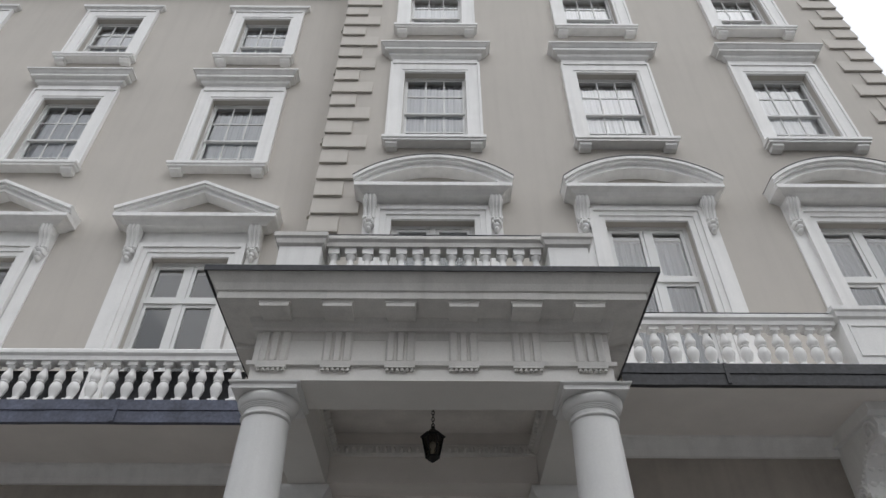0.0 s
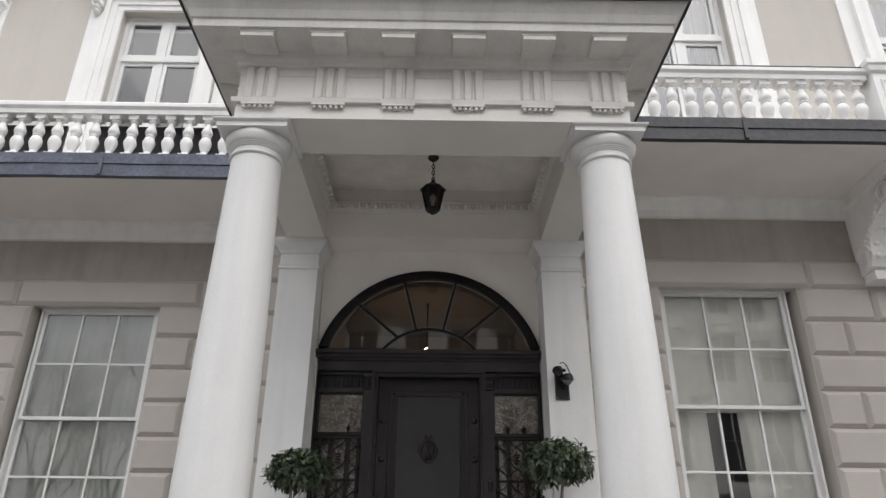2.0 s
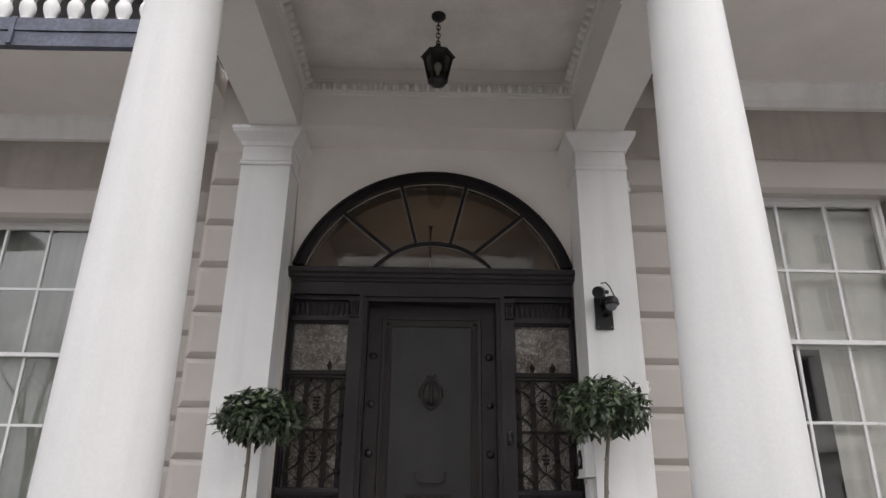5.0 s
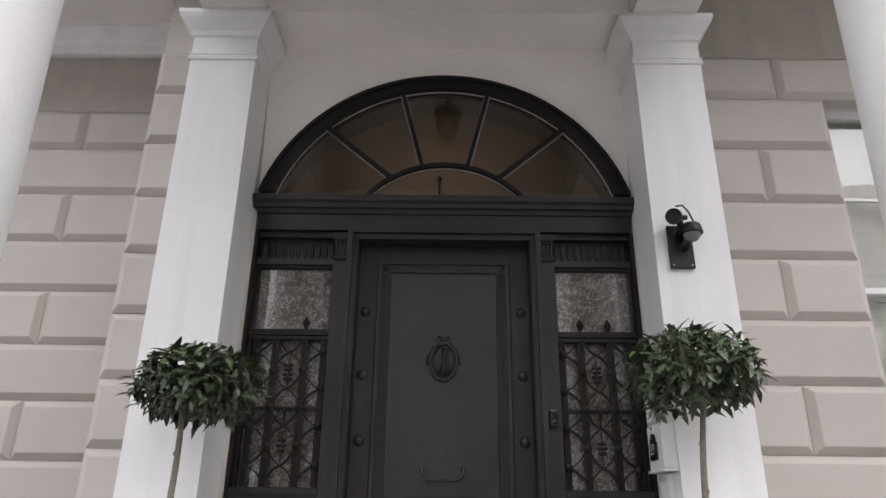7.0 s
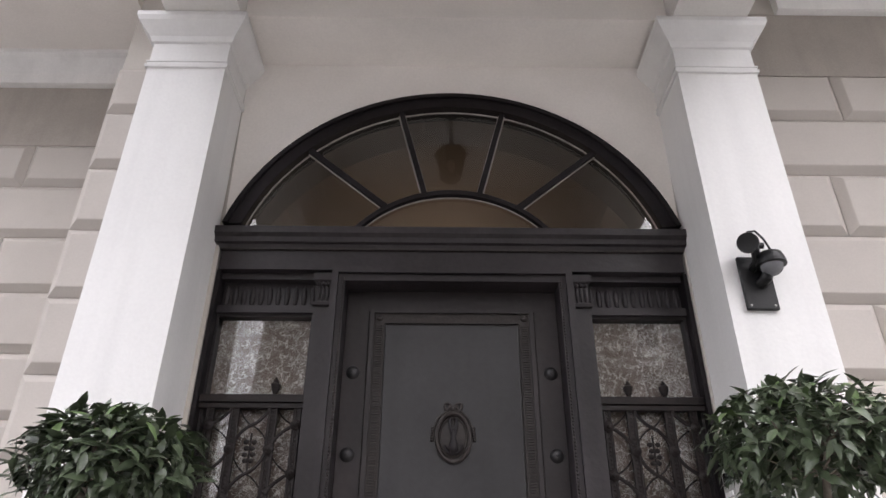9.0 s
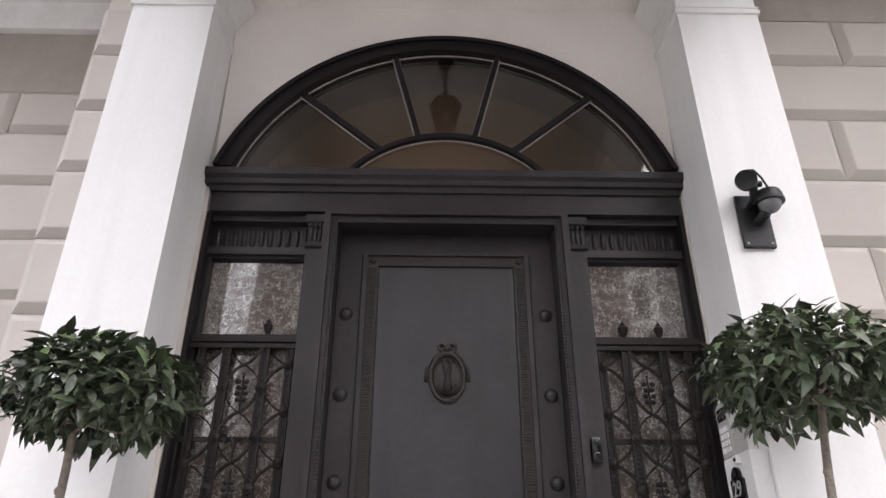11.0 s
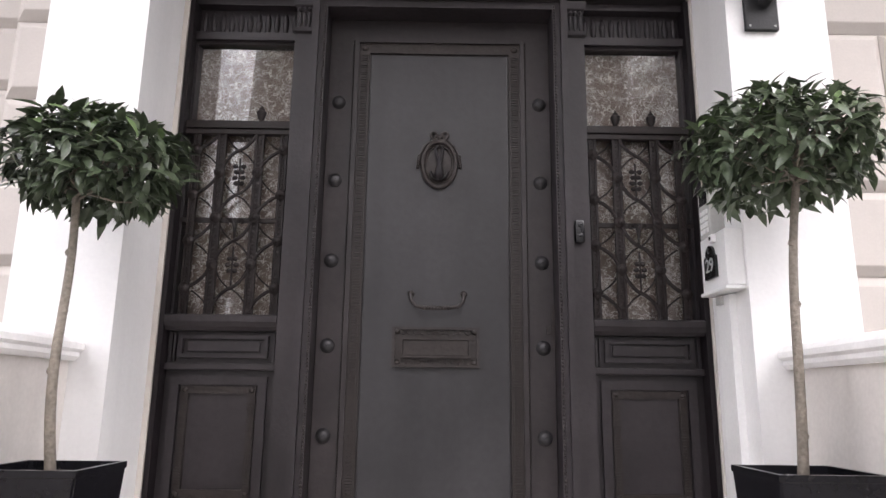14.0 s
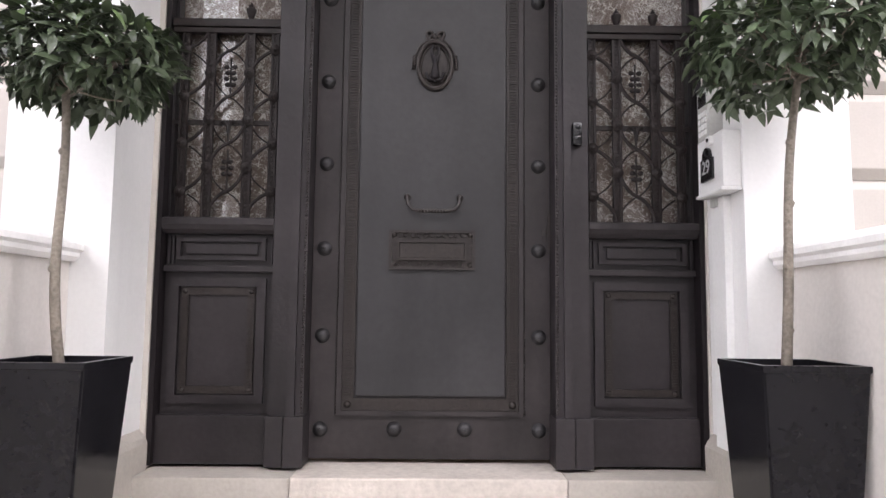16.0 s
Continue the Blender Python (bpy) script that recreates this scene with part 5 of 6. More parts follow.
# ---- fittings on the pilaster ----
def security_light(x, y, z):
    """Black back plate with a spot head, a bare cable and a motion sensor ball."""
    t = thing("security_light", "black security spotlight with motion sensor on the pilaster", "wall light", (x, y, z))
    part("back_plate", boxes((x - 0.066, x + 0.066, y - 0.02, y, z - 0.125, z + 0.12), bevel=0.004), BLACK, t)
    part("arm", tube(bmesh.new(), [(x - 0.01, y - 0.015, z + 0.06), (x - 0.01, y - 0.07, z + 0.07), (x - 0.02, y - 0.10, z + 0.12)], 0.018, 8), BLACK, t, smooth=True)
    head = bmesh.new()
    lathe(head, [(0.016, 0.0), (0.028, 0.010), (0.038, 0.024), (0.041, 0.085), (0.045, 0.092), (0.043, 0.105), (0.034, 0.099)], 0, 0, 18)
    bmesh.ops.rotate(head, verts=head.verts, cent=(0, 0, 0), matrix=Euler((radians(112), 0, radians(-28))).to_matrix())
    bmesh.ops.translate(head, verts=head.verts, vec=(x - 0.02, y - 0.055, z + 0.16))
    h = part("lamp_head", head, BLACK, t, smooth=True)
    part("hinge", tube(bmesh.new(), [(x - 0.05, y - 0.075, z + 0.145), (x + 0.03, y - 0.075, z + 0.145)], 0.014, 8), BLACK, t)
    part("cable", tube(bmesh.new(), [(x - 0.02, y - 0.07, z + 0.215), (x + 0.02, y - 0.06, z + 0.225), (x + 0.05, y - 0.055, z + 0.19), (x + 0.075, y - 0.05, z + 0.13), (x + 0.09, y - 0.06, z + 0.10)], 0.005, 6), BLACK, t, smooth=True)
    sx, sy, sz = x + 0.040, y - 0.085, z + 0.055
    part("sensor_body", lathe(bmesh.new(), [(0.012, sz + 0.052), (0.034, sz + 0.050), (0.050, sz + 0.040), (0.057, sz + 0.022), (0.058, sz - 0.006), (0.050, sz - 0.010)], sx, sy, 22), BLACK, t, smooth=True)
    part("sensor_ring", lathe(bmesh.new(), [(0.052, sz - 0.012), (0.061, sz - 0.010), (0.061, sz + 0.003), (0.055, sz + 0.006)], sx, sy, 22), BLACK, t, smooth=True)
    part("sensor_dome", dome(bmesh.new(), (sx, sy, sz - 0.012), 0.046, 0.046, -0.044, 18, 7), DOME, t, "clear glossy plastic dome", smooth=True)
    part("sensor_stalk", tube(bmesh.new(), [(x + 0.01, y - 0.015, z - 0.01), (x + 0.02, y - 0.06, z), (sx, sy + 0.01, sz)], 0.024, 10), BLACK, t, smooth=True)
    for k in (-1, 1):
        part("screw", dome(bmesh.new(), (x + k * 0.05, y - 0.02, z - 0.108), 0.005, 0.003, 0.005, 8, 2, "y"), GREYP, t)


security_light(1.282, 6.818, 3.128)


def text_mesh(s, size, depth):
    c = bpy.data.curves.new("figures", "FONT")
    c.body, c.size, c.extrude, c.align_x, c.align_y = s, size, depth, "CENTER", "CENTER"
    ob = bpy.data.objects.new("figures", c)
    me = bpy.data.meshes.new_from_object(ob)
    bpy.data.objects.remove(ob)
    bpy.data.curves.remove(c)
    return me


PIL = 1.148
mb = thing("meter_box", "white wall box with mouldings on the pilaster side", "box", (1.12, 6.98, 1.95))
part("box_body", boxes((PIL - 0.07, PIL - 0.001, 6.835, 7.07, 1.985, 2.20), bevel=0.004), WHITEP, mb)
part("box_foot", boxes((PIL - 0.08, PIL - 0.001, 6.83, 7.075, 1.97, 1.984), bevel=0.004), WHITEP, mb)
part("trunking", boxes((PIL - 0.03, PIL - 0.001, 6.93, 7.05, 1.0, 1.964)), WHITEP, mb)
part("clip", boxes((PIL - 0.045, PIL - 0.001, 6.98, 7.02, 1.93, 1.963), bevel=0.003), GREYP, mb)
npl = thing("number_plate", "black arched house number plate reading 29", "sign", (1.09, 7.05, 2.09))
plate = bmesh.new()
out = [(7.018, 2.028), (7.018, 2.112), (7.005, 2.118)] + [(6.964 + 0.038 * math.cos(a), 2.118 + 0.040 * math.sin(a)) for a in [math.pi * i / 12 for i in range(0, 13)]] + [(6.923, 2.118), (6.910, 2.112), (6.910, 2.028)]
extrude_x(plate, out, PIL - 0.081, PIL - 0.0705)
part("plate", plate, PLATE, npl)
fig = text_mesh("29", 0.076, 0.001)
fig.materials.append(FIGURE)
f = put("figures", fig, npl, PIL - 0.0822, 6.964, 2.078, (radians(90), 0, radians(-90)), "pale figures 29")
ic = thing("intercom", "grey intercom keypad beside the front door", "intercom", (1.1, 7.05, 2.2))
part("case", boxes((PIL - 0.06, PIL - 0.001, 6.98, 7.09, 2.206, 2.415), bevel=0.006), GREYP, ic)
for r in range(4):
    for c in range(3):
        part("key", boxes((PIL - 0.065, PIL - 0.0595, 6.998 + 0.027 * c, 7.016 + 0.027 * c, 2.225 + 0.026 * r, 2.243 + 0.026 * r)), WHITEP, ic)
part("speaker_grille", boxes((PIL - 0.063, PIL - 0.0595, 6.998, 7.072, 2.345, 2.395)), PLATE, ic)
lb = thing("alarm_sensor", "small white sensor on the meter box", "sensor", (1.09, 6.93, 2.15))
part("case", boxes((PIL - 0.09, PIL - 0.071, 6.905, 6.94, 2.162, 2.194), bevel=0.004), WHITEP, lb)
part("eye", dome(bmesh.new(), (PIL - 0.09, 6.922, 2.178), 0.005, 0.009, 0.009, 8, 4, "z", True), PLATE, lb)


def pipe(x, y, z0, z1, r, joints, label, mat):
    t = thing("drain_pipe", label, "pipe", (x, y, z0))
    part("tube", lathe(bmesh.new(), [(r, z0), (r, z1)], x, y, 14), mat, t, smooth=True)
    for z in joints:
        part("collar", lathe(bmesh.new(), [(r, z - 0.05), (r * 1.35, z - 0.045), (r * 1.35, z + 0.03), (r * 1.5, z + 0.035), (r * 1.5, z + 0.05), (r, z + 0.055)], x, y, 14), mat, t, smooth=True)
        part("bracket", boxes((x - r * 1.9, x + r * 1.9, y + r * 0.3, y + r * 1.4, z - 0.015, z + 0.012)), mat, t)


pipe(1.60, 7.075, 0.0, 4.60, 0.034, (2.62, 4.3), "off-white painted pipe beside the pilaster", PORCH)
pipe(-2.0, 7.70, 5.6, 17.0, 0.055, (7.4, 9.55, 11.4, 12.9, 13.6, 15.2), "beige painted downpipe in the wall corner", STUCCO)
pipe(-2.0, 7.70, 0.0, 5.26, 0.05, (2.3, 4.4), "beige painted downpipe in the wall corner", RUST)


# ---- hanging lantern ----
def lantern(x, y, zt):
    t = thing("lantern", "black hexagonal metal lantern hanging on a chain", "lamp", (x, y, zt))
    part("ceiling_rose", lathe(bmesh.new(), [(0.055, zt), (0.055, zt - 0.015), (0.045, zt - 0.03), (0.02, zt - 0.045), (0.008, zt - 0.06)], x, y, 18), BLACK, t, smooth=True)
    n = 6
    for i in range(n):
        zc = zt - 0.075 - 0.036 * i
        ring = []
        for k in range(17):
            a = 2 * math.pi * k / 16
            o = 0.014 * math.cos(a)
            ring.append((x + (o if i % 2 else 0.0), y + (0.0 if i % 2 else o), zc + 0.026 * math.sin(a)))
        part("chain_link", tube(bmesh.new(), ring, 0.0045, 5), BLACK, t, smooth=True)
    z = zt - 0.28
    cap = bmesh.new()
    lathe(cap, [(0.012, z + 0.02), (0.022, z + 0.005), (0.018, z - 0.01), (0.035, z - 0.02), (0.05, z - 0.035), (0.085, z - 0.065), (0.125, z - 0.09), (0.130, z - 0.10), (0.118, z - 0.105)], x, y, 6)
    part("roof", cap, BLACK, t)
    for i in range(6):
        a0, a1 = 2 * math.pi * i / 6, 2 * math.pi * (i + 1) / 6
        top, bot = (0.108, z - 0.10), (0.066, z - 0.31)
        part("corner_bar", tube(bmesh.new(), [(x + top[0] * math.cos(a0), y + top[0] * math.sin(a0), top[1]), (x + bot[0] * math.cos(a0), y + bot[0] * math.sin(a0), bot[1])], 0.007, 6), BLACK, t)
        bm = bmesh.new()
        bm.faces.new([bm.verts.new((x + r * math.cos(a), y + r * math.sin(a), zz)) for r, a, zz in ((0.103, a0, z - 0.103), (0.103, a1, z - 0.103), (0.063, a1, z - 0.305), (0.063, a0, z - 0.305))])
        part("lantern_pane", bm, LAMPGLASS, t)
    part("foot", lathe(bmesh.new(), [(0.012, z - 0.365), (0.03, z - 0.355), (0.05, z - 0.335), (0.072, z - 0.325), (0.074, z - 0.305), (0.06, z - 0.30)], x, y, 6), BLACK, t)
    part("lamp_bulb", lathe(bmesh.new(), [(0.012, z - 0.29), (0.014, z - 0.23), (0.03, z - 0.20), (0.028, z - 0.17), (0.01, z - 0.15)], x, y, 12), WHITEP, t, smooth=True)


lantern(0.02, 6.12, 5.26)


# ---- hall lamp seen through the fanlight ----
hl = thing("hall_chandelier", "small brass hall chandelier with three lit bulbs", "lamp", (0, 9.6, 4.2))
part("stem", lathe(bmesh.new(), [(0.03, 4.99), (0.012, 4.95), (0.012, 4.25), (0.04, 4.2), (0.03, 4.15), (0.008, 4.12)], -0.05, 9.6, 10), ORN, hl)
for i in range(3):
    a = 2 * math.pi * i / 3 + 0.5
    bx, by = -0.05 + 0.22 * math.cos(a), 9.6 + 0.22 * math.sin(a)
    part("branch", tube(bmesh.new(), [(-0.05, 9.6, 4.2), (-0.05 + 0.12 * math.cos(a), 9.6 + 0.12 * math.sin(a), 4.14), (bx, by, 4.2)], 0.008, 6), ORN, hl, smooth=True)
    part("candle_bulb", dome(bmesh.new(), (bx, by, 4.24), 0.016, 0.016, 0.03, 10, 6, "z", True), BULB, hl, "lit warm bulb", smooth=True)
lamp = bpy.data.lights.new("hall_light", "POINT")
lamp.energy, lamp.color, lamp.shadow_soft_size = 0.42, (1.0, 0.78, 0.58), 0.2
lo = new("hall_light", lamp)
lo.location = (-0.05, 9.6, 4.35)


# ---- bay trees in planters ----
def leaf_mesh(length, width, bend, mat):
    bm = bmesh.new()
    cols = []
    for i, w in ((0, 0.08), (1, 0.72), (2, 1.0), (3, 0.62), (4, 0.03)):
        f = i / 4
        z = -bend * f * f * length
        cols.append([bm.verts.new((s * w * width / 2, f * length, z + (0.16 * width * w if s else 0.0))) for s in (-1, 0, 1)])
    for a, b in zip(cols, cols[1:]):
        for k in (0, 1):
            bm.faces.new((a[k], a[k + 1], b[k + 1], b[k]))
    return mesh_of("leaf", bm, mat, True)


LEAVES = [leaf_mesh(0.074, 0.030, 0.35, LEAF), leaf_mesh(0.064, 0.028, 0.6, LEAF), leaf_mesh(0.084, 0.032, 0.2, LEAF), leaf_mesh(0.068, 0.026, 0.3, LEAF2)]


def bay_tree(x, y, zp, zc, rx, rz, bend, off, seed, label, shift=0.0):
    """A clipped bay standard: square tapered planter, soil, slim stem, branches and a crown of leaves."""
    rng = random.Random(seed)
    pl = thing("planter", "tall tapered square black glossy planter on the landing", "planter", (x, y, 0.70), group="planters by the door")
    h, b = 0.159, 0.118
    z0 = 0.70
    bm = bmesh.new()
    ring = lambda k, z: [bm.verts.new((x + shift + sx * k, y + sy * k, z)) for sx, sy in ((-1, -1), (1, -1), (1, 1), (-1, 1))]
    rs = [ring(b, z0), ring(h - 0.002, zp - 0.022), ring(h, zp - 0.018), ring(h, zp), ring(h - 0.014, zp), ring(h - 0.016, zp - 0.10)]
    for p, q in zip(rs, rs[1:]):
        for i in range(4):
            bm.faces.new((p[i], p[(i + 1) % 4], q[(i + 1) % 4], q[i]))
    bm.faces.new(rs[0][::-1])
    bm.faces.new(rs[-1])
    bmesh.ops.bevel(bm, geom=[e for e in bm.edges if abs(e.verts[0].co.z - e.verts[1].co.z) > 0.2], offset=0.006, segments=2, affect="EDGES")
    part("pot_shell", bm, POT, pl)
    bm = bmesh.new()
    n = 10
    gv = [[bm.verts.new((x + shift + (i / n - 0.5) * 0.284, y + (j / n - 0.5) * 0.284, zp - 0.032 + 0.018 * noise.noise((i * 0.9, j * 0.9, seed)))) for j in range(n + 1)] for i in range(n + 1)]
    for i in range(n):
        for j in range(n):
            bm.faces.new((gv[i][j], gv[i + 1][j], gv[i + 1][j + 1], gv[i][j + 1]))
    part("soil", bm, SOIL, pl, smooth=True)
    t = thing("bay_tree", label, "potted tree", (x, y, zp - 0.03), group="bay trees by the door")
    cx = x + off
    stem = [(x + bend * f + 0.012 * math.sin(5 * f + seed), y + 0.008 * math.sin(7 * f + seed), zp - 0.035 + (zc - rz * 0.4 - zp) * f) for f in [i / 14 for i in range(15)]]
    part("trunk", tube(bmesh.new(), stem, 0.0165, 10, 0.012), BARK, t, smooth=True)
    for i in (2, 5, 8, 11):
        p = stem[i]
        part("knot", dome(bmesh.new(), (p[0] + 0.008 * (-1) ** i, p[1] - 0.004, p[2]), 0.011, 0.011, 0.013, 7, 4, "z", True), BARK, t, smooth=True)
    tips = []
    for i in range(46):
        a, e = rng.uniform(0, 2 * math.pi), rng.uniform(-0.75, 1.25)
        r = rng.uniform(0.6, 0.95)
        end = Vector((cx + rx * r * math.cos(a) * math.cos(e), y + rx * r * math.sin(a) * math.cos(e), zc + rz * r * math.sin(e)))
        st = Vector(stem[-1]) + Vector((0, 0, rng.uniform(-0.02, 0.12)))
        mid = (st + end) / 2 + Vector((0, 0, rng.uniform(-0.03, 0.03)))
        part("branch", tube(bmesh.new(), [st, mid, end], 0.005, 5, 0.002), BARK, t)
    bulk = {0: [], 1: []}
    made = 0
    fine = bmesh.new()
    young = bmesh.new()
    for i in range(1500):
        a = rng.uniform(0, 2 * math.pi)
        sn = rng.uniform(-0.82, 1.0)
        cs = math.sqrt(1 - sn * sn)
        lump = 1.0 + 0.26 * noise.noise((2.6 * math.cos(a) * cs + seed, 2.2 * math.sin(a) * cs, 2.2 * sn)) + rng.uniform(-0.05, 0.04)
        r = lump * (rng.uniform(0.80, 1.0) if i % 3 else rng.uniform(0.45, 0.85))
        out = Vector((math.cos(a) * cs, math.sin(a) * cs, sn))
        pos = Vector((cx + rx * r * out.x, y + rx * r * out.y, zc + rz * r * out.z))
        d = (out * 0.75 + Vector((rng.uniform(-1, 1), rng.uniform(-1, 1), rng.uniform(-0.95, 0.55)))).normalized()
        if d.dot(out) < -0.1:
            d = -d
        up = Vector((rng.uniform(-0.5, 0.5), rng.uniform(-0.5, 0.5), 1.0)) + out * 0.6
        side = d.cross(up).normalized()
        m = Matrix((side, d, side.cross(d).normalized())).transposed().to_4x4()
        m.translation = pos - d * 0.03
        sc = rng.uniform(0.72, 1.12)
        kind = 3 if (sn > 0.25 and rng.random() < 0.16) else rng.randrange(3)
        if i % 8 == 0 and out.y < 0.35 and made < 150:
            ob = new("leaf", LEAVES[kind])
            ob.parent = t
            ob.matrix_basis = Matrix.Translation(-t.location) @ m @ Matrix.Diagonal((sc, sc, sc, 1))
            made += 1
        else:
            tgt = young if kind == 3 else fine
            src = LEAVES[kind]
            base = len(tgt.verts)
            vs = [tgt.verts.new(m @ (v.co * sc)) for v in src.vertices]
            for p in src.polygons:
                tgt.faces.new([vs[k] for k in p.vertices])
    for bmx, mt in ((fine, LEAF), (young, LEAF2)):
        tagged(part("foliage", bmx, mt, t, smooth=True), "", kind="stuff")


bay_tree(-1.128, 6.47, 1.354, 2.290, 0.272, 0.185, -0.040, 0.026, 3, "clipped bay tree with glossy dark green leaves, rounded crown", -0.004)
bay_tree(1.098, 6.48, 1.364, 2.380, 0.300, 0.210, 0.075, 0.05, 8, "clipped bay tree with a fuller lopsided crown of bay leaves", 0.018)


# ---- plants on the portico roof ----
def roof_plant(x, y, r, seed):
    rng = random.Random(seed)
    t = thing("roof_plant", "pale green round-leaved potted plant behind the balustrade", "potted plant", (x, y, 5.56), group="plants on the portico")
    part("pot", lathe(bmesh.new(), [(0.10, 5.56), (0.14, 5.80), (0.15, 5.80), (0.15, 5.84), (0.12, 5.83)], x, y, 16), PALEGREEN, t, smooth=True)
    bm = bmesh.new()
    for i in range(26):
        a, e = rng.uniform(0, 2 * math.pi), rng.uniform(0.1, 1.3)
        d = Vector((math.cos(a) * math.cos(e), math.sin(a) * math.cos(e), math.sin(e)))
        p0, p1 = Vector((x, y, 5.83)), Vector((x, y, 5.85)) + d * r
        s = d.cross(Vector((0, 0, 1))).normalized() * r * 0.3
        mid = (p0 + p1) / 2 + Vector((0, 0, 0.03))
        vs = [bm.verts.new(q) for q in (p0, mid - s, p1, mid + s)]
        bm.faces.new(vs)
    part("leaves", bm, PALEGREEN, t)


roof_plant(-0.47, 5.35, 0.24, 1)
roof_plant(0.30, 5.35, 0.26, 2)
roof_plant(0.62, 5.4, 0.2, 5)
for x, y, s in ((-0.33, 5.6, 4), (0.62, 5.7, 6)):
    rng = random.Random(s)
    tw = thing("dry_twigs", "dry brown twigs in a pot on the portico roof", "plant", (x, y, 5.56))
    part("pot", lathe(bmesh.new(), [(0.08, 5.56), (0.11, 5.75), (0.12, 5.75), (0.12, 5.78), (0.09, 5.77)], x, y, 14), BLACK, tw)
    bm = bmesh.new()
    for i in range(9):
        a = rng.uniform(0, 6.28)
        l = rng.uniform(0.7, 1.25) if i < 3 else rng.uniform(0.4, 0.9)
        q = rng.uniform(0.05, 0.3)
        pts = [(x + q * f * math.cos(a) + 0.02 * math.sin(9 * f + i), y + q * f * math.sin(a), 5.77 + l * f) for f in (0, 0.3, 0.6, 1.0)]
        tube(bm, pts, 0.008, 5, 0.003)
        for k in (1, 2):
            b = a + rng.uniform(-1.5, 1.5)
            tube(bm, [pts[k], (pts[k][0] + 0.13 * math.cos(b), pts[k][1] + 0.1 * math.sin(b), pts[k][2] + 0.15)], 0.004, 4, 0.002)
    part("twigs", bm, TWIG, tw)


# ---- the far side of the street, seen only in the window glass ----
road_kerb = structure("kerb", boxes((-40, 40, -4.7, -4.503, -0.12, 0.0)), PAVE, "grey stone kerb along the road", "kerb")


def street_house(x0, w):
    h = thing("street_house", "white stucco terraced house across the road", "house", (x0, -17.0, 0), group="houses across the road")
    xs = [x0 + w * f for f in (0.2, 0.5, 0.8)]
    floors = ((0.8, 3.4, 0.65), (5.2, 8.2, 0.65), (9.4, 11.6, 0.6), (12.6, 14.2, 0.55))
    holes = [(x - hw, x + hw, a, b) for x in xs for a, b, hw in floors]
    bm = wall_mesh(x0, x0 + w - 0.02, -0.12, 16.4, -17.4, -17.0, holes)
    part("wall", bm, OPP, h)
    for z, d, t in ((4.5, 0.5, 0.3), (8.9, 0.15, 0.15), (12.1, 0.2, 0.2), (15.2, 0.55, 0.45)):
        part("string_course", boxes((x0, x0 + w - 0.02, -16.998, -17.0 + d, z, z + t)), OPP, h)
    part("roof", boxes((x0, x0 + w - 0.02, -24, -17.41, 16.0, 16.4)), SLATE, h)
    for x in xs:
        for a, b, hw in floors:
            wd = part("window", boxes((x - hw, x + hw, -17.22, -17.2, a, b)), DARKWIN, h)
            part("window_bar", boxes((x - 0.03, x + 0.03, -17.198, -17.17, a, b), (x - hw, x + hw, -17.196, -17.17, (a + b) / 2 - 0.03, (a + b) / 2 + 0.03)), OPP, wd)
            part("window_head", boxes((x - hw - 0.2, x + hw + 0.2, -16.997, -16.8, b + 0.15, b + 0.35)), OPP, wd)


for i in range(5):
    street_house(5.0 + 7.2 * i, 7.2)
# These two are added to block bright sky in the fanlight's reflection.
street_house(-2.2, 7.2)
street_house(-7.6, 5.4)
street_house(-30.0, 7.2)
street_house(-37.2, 7.2)


def bare_tree(x, y, height, seed):
    rng = random.Random(seed)
    t = thing("street_tree", "tall bare street tree with fine winter twigs", "tree", (x, y, -0.12), group="trees along the road")
    trunk, limbs, twigs = bmesh.new(), bmesh.new(), bmesh.new()

    def grow(p, d, l, r, depth):
        pts, q, v = [p], Vector(p), Vector(d)
        k = 4
        for i in range(k):
            v = (v + Vector((rng.uniform(-0.22, 0.22), rng.uniform(-0.22, 0.22), rng.uniform(-0.08, 0.18)))).normalized()
            q = q + v * (l / k)
            pts.append(q.copy())
        r1 = r * 0.55
        tube(trunk if depth == 0 else limbs if depth < 3 else twigs, pts, r, 8 if depth == 0 else 5 if depth < 3 else 3, r1)
        if depth >= 6:
            return
        for i in range(4 if depth < 4 else 3):
            f = 1.0 if i == 0 else rng.uniform(0.4, 1.0)
            st = pts[min(k, max(1, int(f * k)))]
            a = rng.uniform(0, 6.28)
            side = Vector((math.cos(a), math.sin(a), rng.uniform(-0.1, 0.5)))
            nd = (v * rng.uniform(0.6, 1.0) + side * rng.uniform(0.5, 0.95)).normalized()
            grow(st, nd, l * rng.uniform(0.58, 0.78), r1 * rng.uniform(0.5, 0.72), depth + 1)

    grow((x, y, -0.12), (0, 0, 1), height * 0.30, height * 0.014, 0)
    part("trunk", trunk, BARK, t, smooth=True)
    part("limbs", limbs, BARK, t, smooth=True)
    part("twigs", twigs, BARK, t)
    return t


first = bare_tree(-6.3, -8.6, 20.0, 21)
for x, y, a in ((-17.5, -24.0, 40), (-22.5, -26.0, 150), (-20.0, -21.0, 240), (-26.0, -22.0, 80), (-13.5, -28.0, 320)):
    copy_thing(first, Matrix.Translation((x, y, -0.12)) @ Matrix.Rotation(radians(a), 4, "Z"))


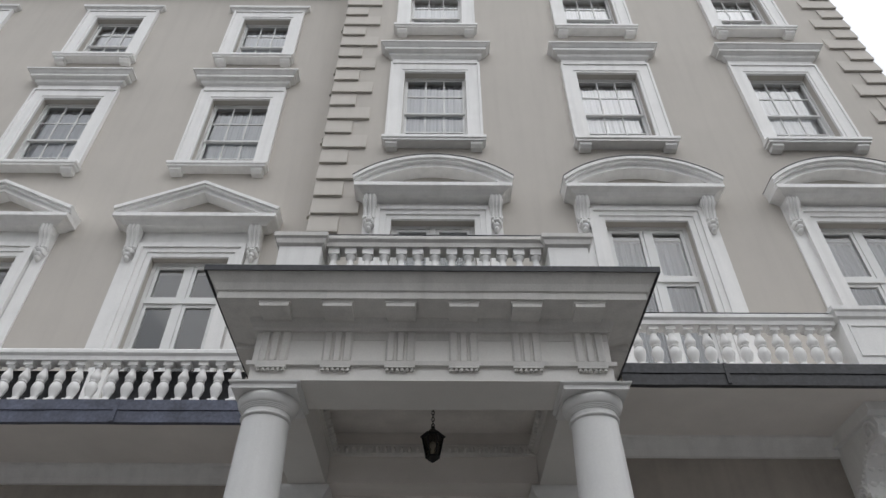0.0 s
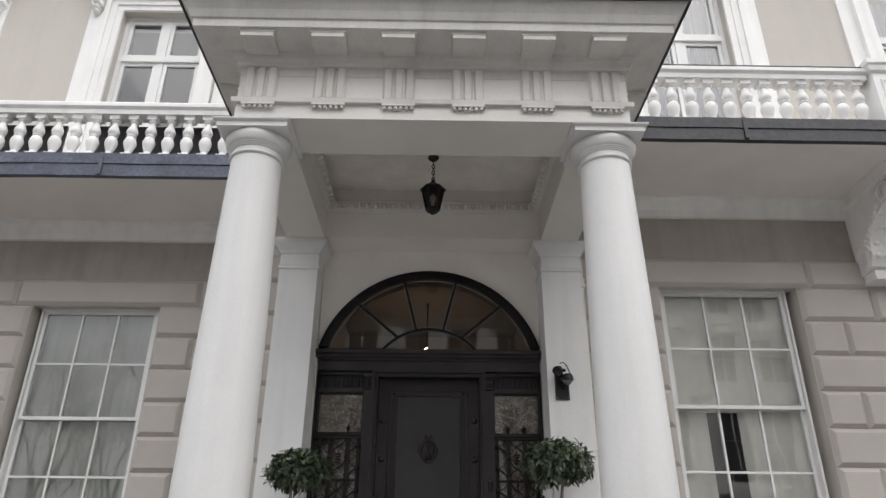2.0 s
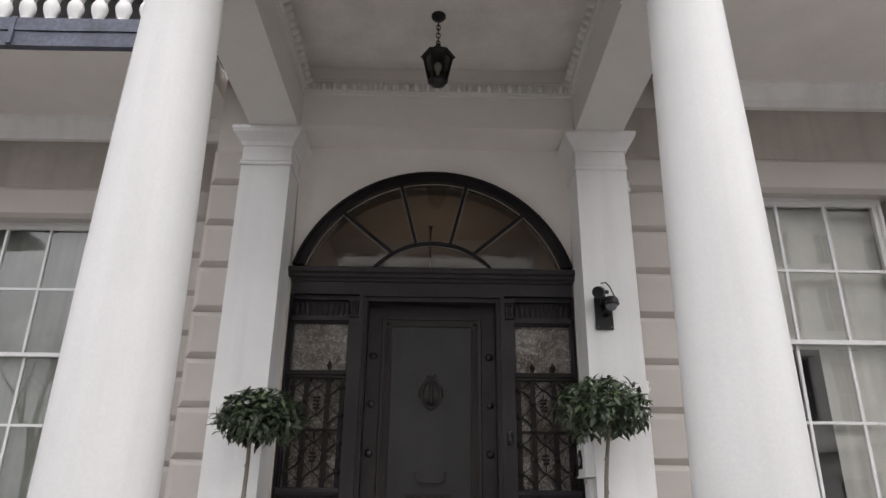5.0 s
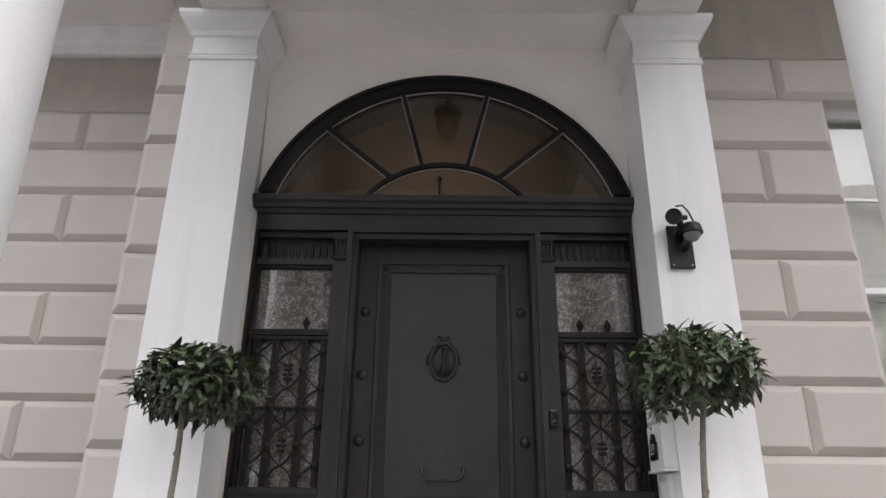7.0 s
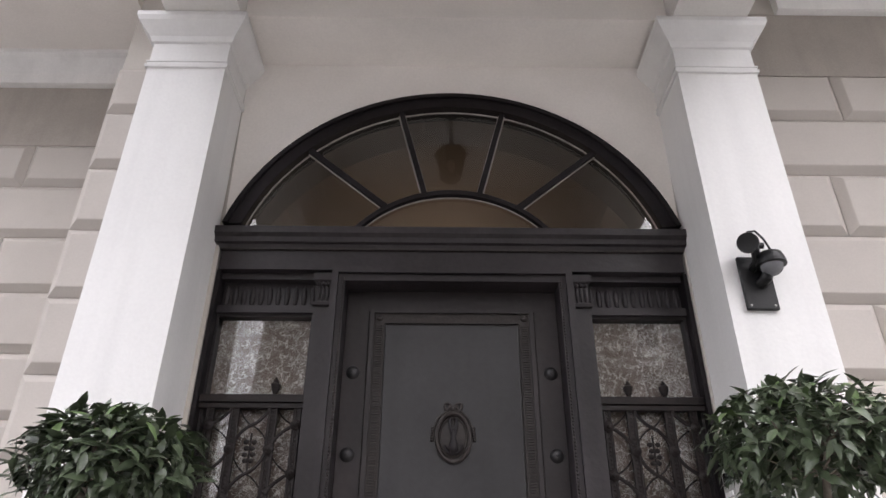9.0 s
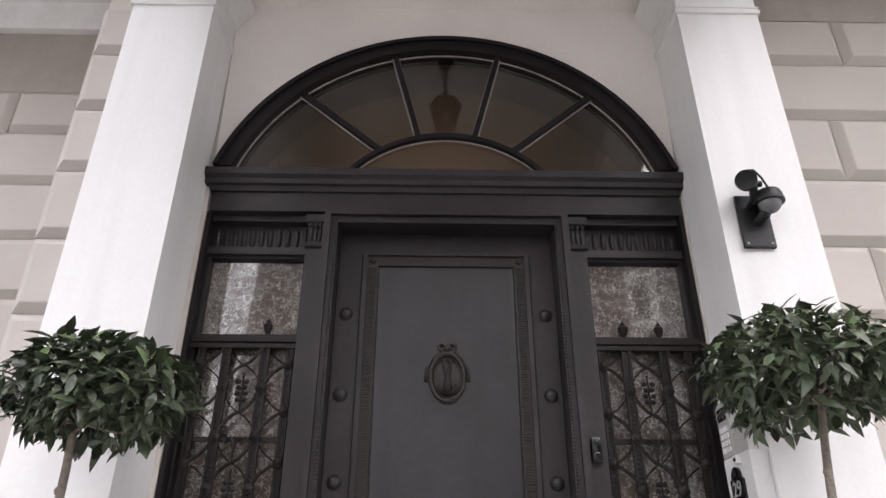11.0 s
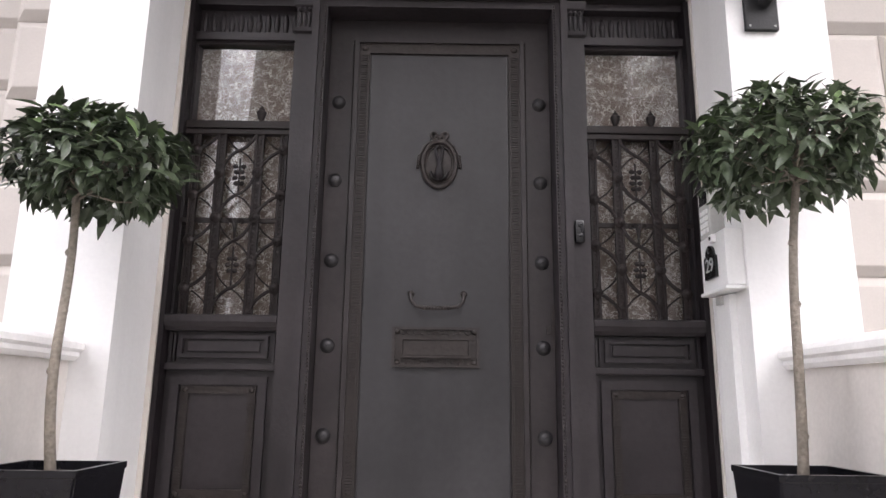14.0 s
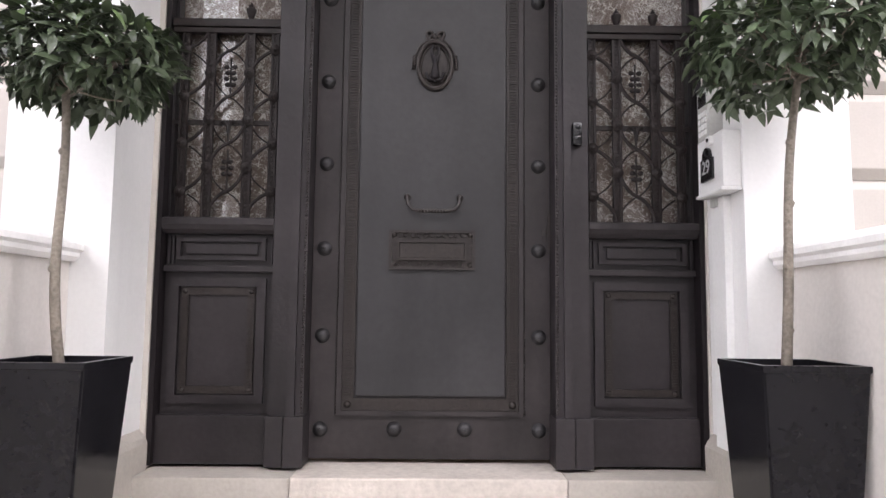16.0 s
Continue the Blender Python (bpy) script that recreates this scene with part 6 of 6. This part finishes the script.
# ---- rusticated blocks and quoins ----
def block_mesh(w, h, d, bev=0.042):
    """A block with broad splayed edges, its back on y = 0 and its lower left corner at the origin."""
    bm = bmesh.new()
    b = min(bev, w * 0.4)
    rings = [[bm.verts.new(p) for p in ((i, y, k), (w - i, y, k), (w - i, y, h - k), (i, y, h - k))] for i, k, y in ((0, 0, 0.0), (0, 0, -0.004), (b - 0.004, bev - 0.004, -d + 0.003), (b + 0.002, bev + 0.002, -d))]
    for r, s in zip(rings, rings[1:]):
        for i in range(4):
            bm.faces.new((r[i], r[(i + 1) % 4], s[(i + 1) % 4], s[i]))
    bm.faces.new(rings[-1])
    return mesh_of("stone_block", bm, RUST)


CACHE = {}


def block(parent, x0, x1, z0, z1, y, d=0.040, gap=0.002):
    key = (round(x1 - x0, 3), round(z1 - z0, 3), d)
    if key not in CACHE:
        CACHE[key] = block_mesh(x1 - x0 - 2 * gap, z1 - z0 - 2 * gap, d)
    ob = put("stone_block", CACHE[key], parent, x0 + gap, y, z0 + gap)
    return ob


def course(parent, cuts, z0, z1, y):
    for a, b in zip(cuts, cuts[1:]):
        block(parent, a, b, z0, z1, y)


for k in range(12):
    z0 = 4.312 - 0.3725 * k
    z1 = z0 + 0.3725 if k else 4.637
    odd = k % 2
    yf = WALL_R - 0.001
    course(wall_main, [EDGE_L - 0.012, -1.50], z0, z1, yf)
    if k == 0:
        course(wall_main, [1.52, 2.17, 4.11, 5.05, 6.0, 6.95, 7.8, EDGE_R], z0, z1, yf)
    else:
        course(wall_main, [1.52, 2.455] if odd else [1.52, 1.985, 2.455], z0, z1, yf)
        if z1 < 1.7:
            course(wall_main, [2.455, 3.3, 3.965], z0, z1, yf)
        course(wall_main, [3.965, 4.75, 5.65, 6.55, 7.45, EDGE_R] if odd else [3.965, 4.38, 5.2, 6.1, 7.0, 7.9, EDGE_R], z0, z1, yf)
    z0 = 4.238 - 0.3635 * k
    z1 = z0 + 0.3635 if k else 4.557
    yf = WALL_L - 0.001
    if k == 0:
        course(wall_wing, [-8.5, -7.4, -6.3, -5.25, -4.75, -2.66, EDGE_L - 0.02], z0, z1, yf)
    else:
        course(wall_wing, [-3.095, EDGE_L - 0.02] if odd else [-3.095, -2.655, EDGE_L - 0.02], z0, z1, yf)
        course(wall_wing, [-8.5, -7.6, -6.7, -5.6, -4.555] if odd else [-8.5, -8.0, -7.1, -6.1, -5.1, -4.555], z0, z1, yf)
        if z1 < 1.7:
            course(wall_wing, [-4.555, -3.8, -3.095], z0, z1, yf)


def quoin_mesh(w, h):
    bm = bmesh.new()
    extrude_x(bm, [(0.0, 0.014), (-0.050, 0.014), (-0.048, 0.05), (-0.006, h - 0.004), (0.0, h - 0.004)], 0, w)
    return mesh_of("quoin", bm, STUCCO)


QL, QS = quoin_mesh(0.73, 0.387), quoin_mesh(0.45, 0.387)
for i in range(32):
    z = 5.92 + 0.387 * i
    long = i % 2 == 0
    put("quoin", QL if long else QS, wall_main, EDGE_L - 0.012, WALL_R - 0.001, z)
    put("quoin", QL if long else QS, wall_main, EDGE_R + 0.012 - (0.73 if long else 0.45), WALL_R - 0.001, z)
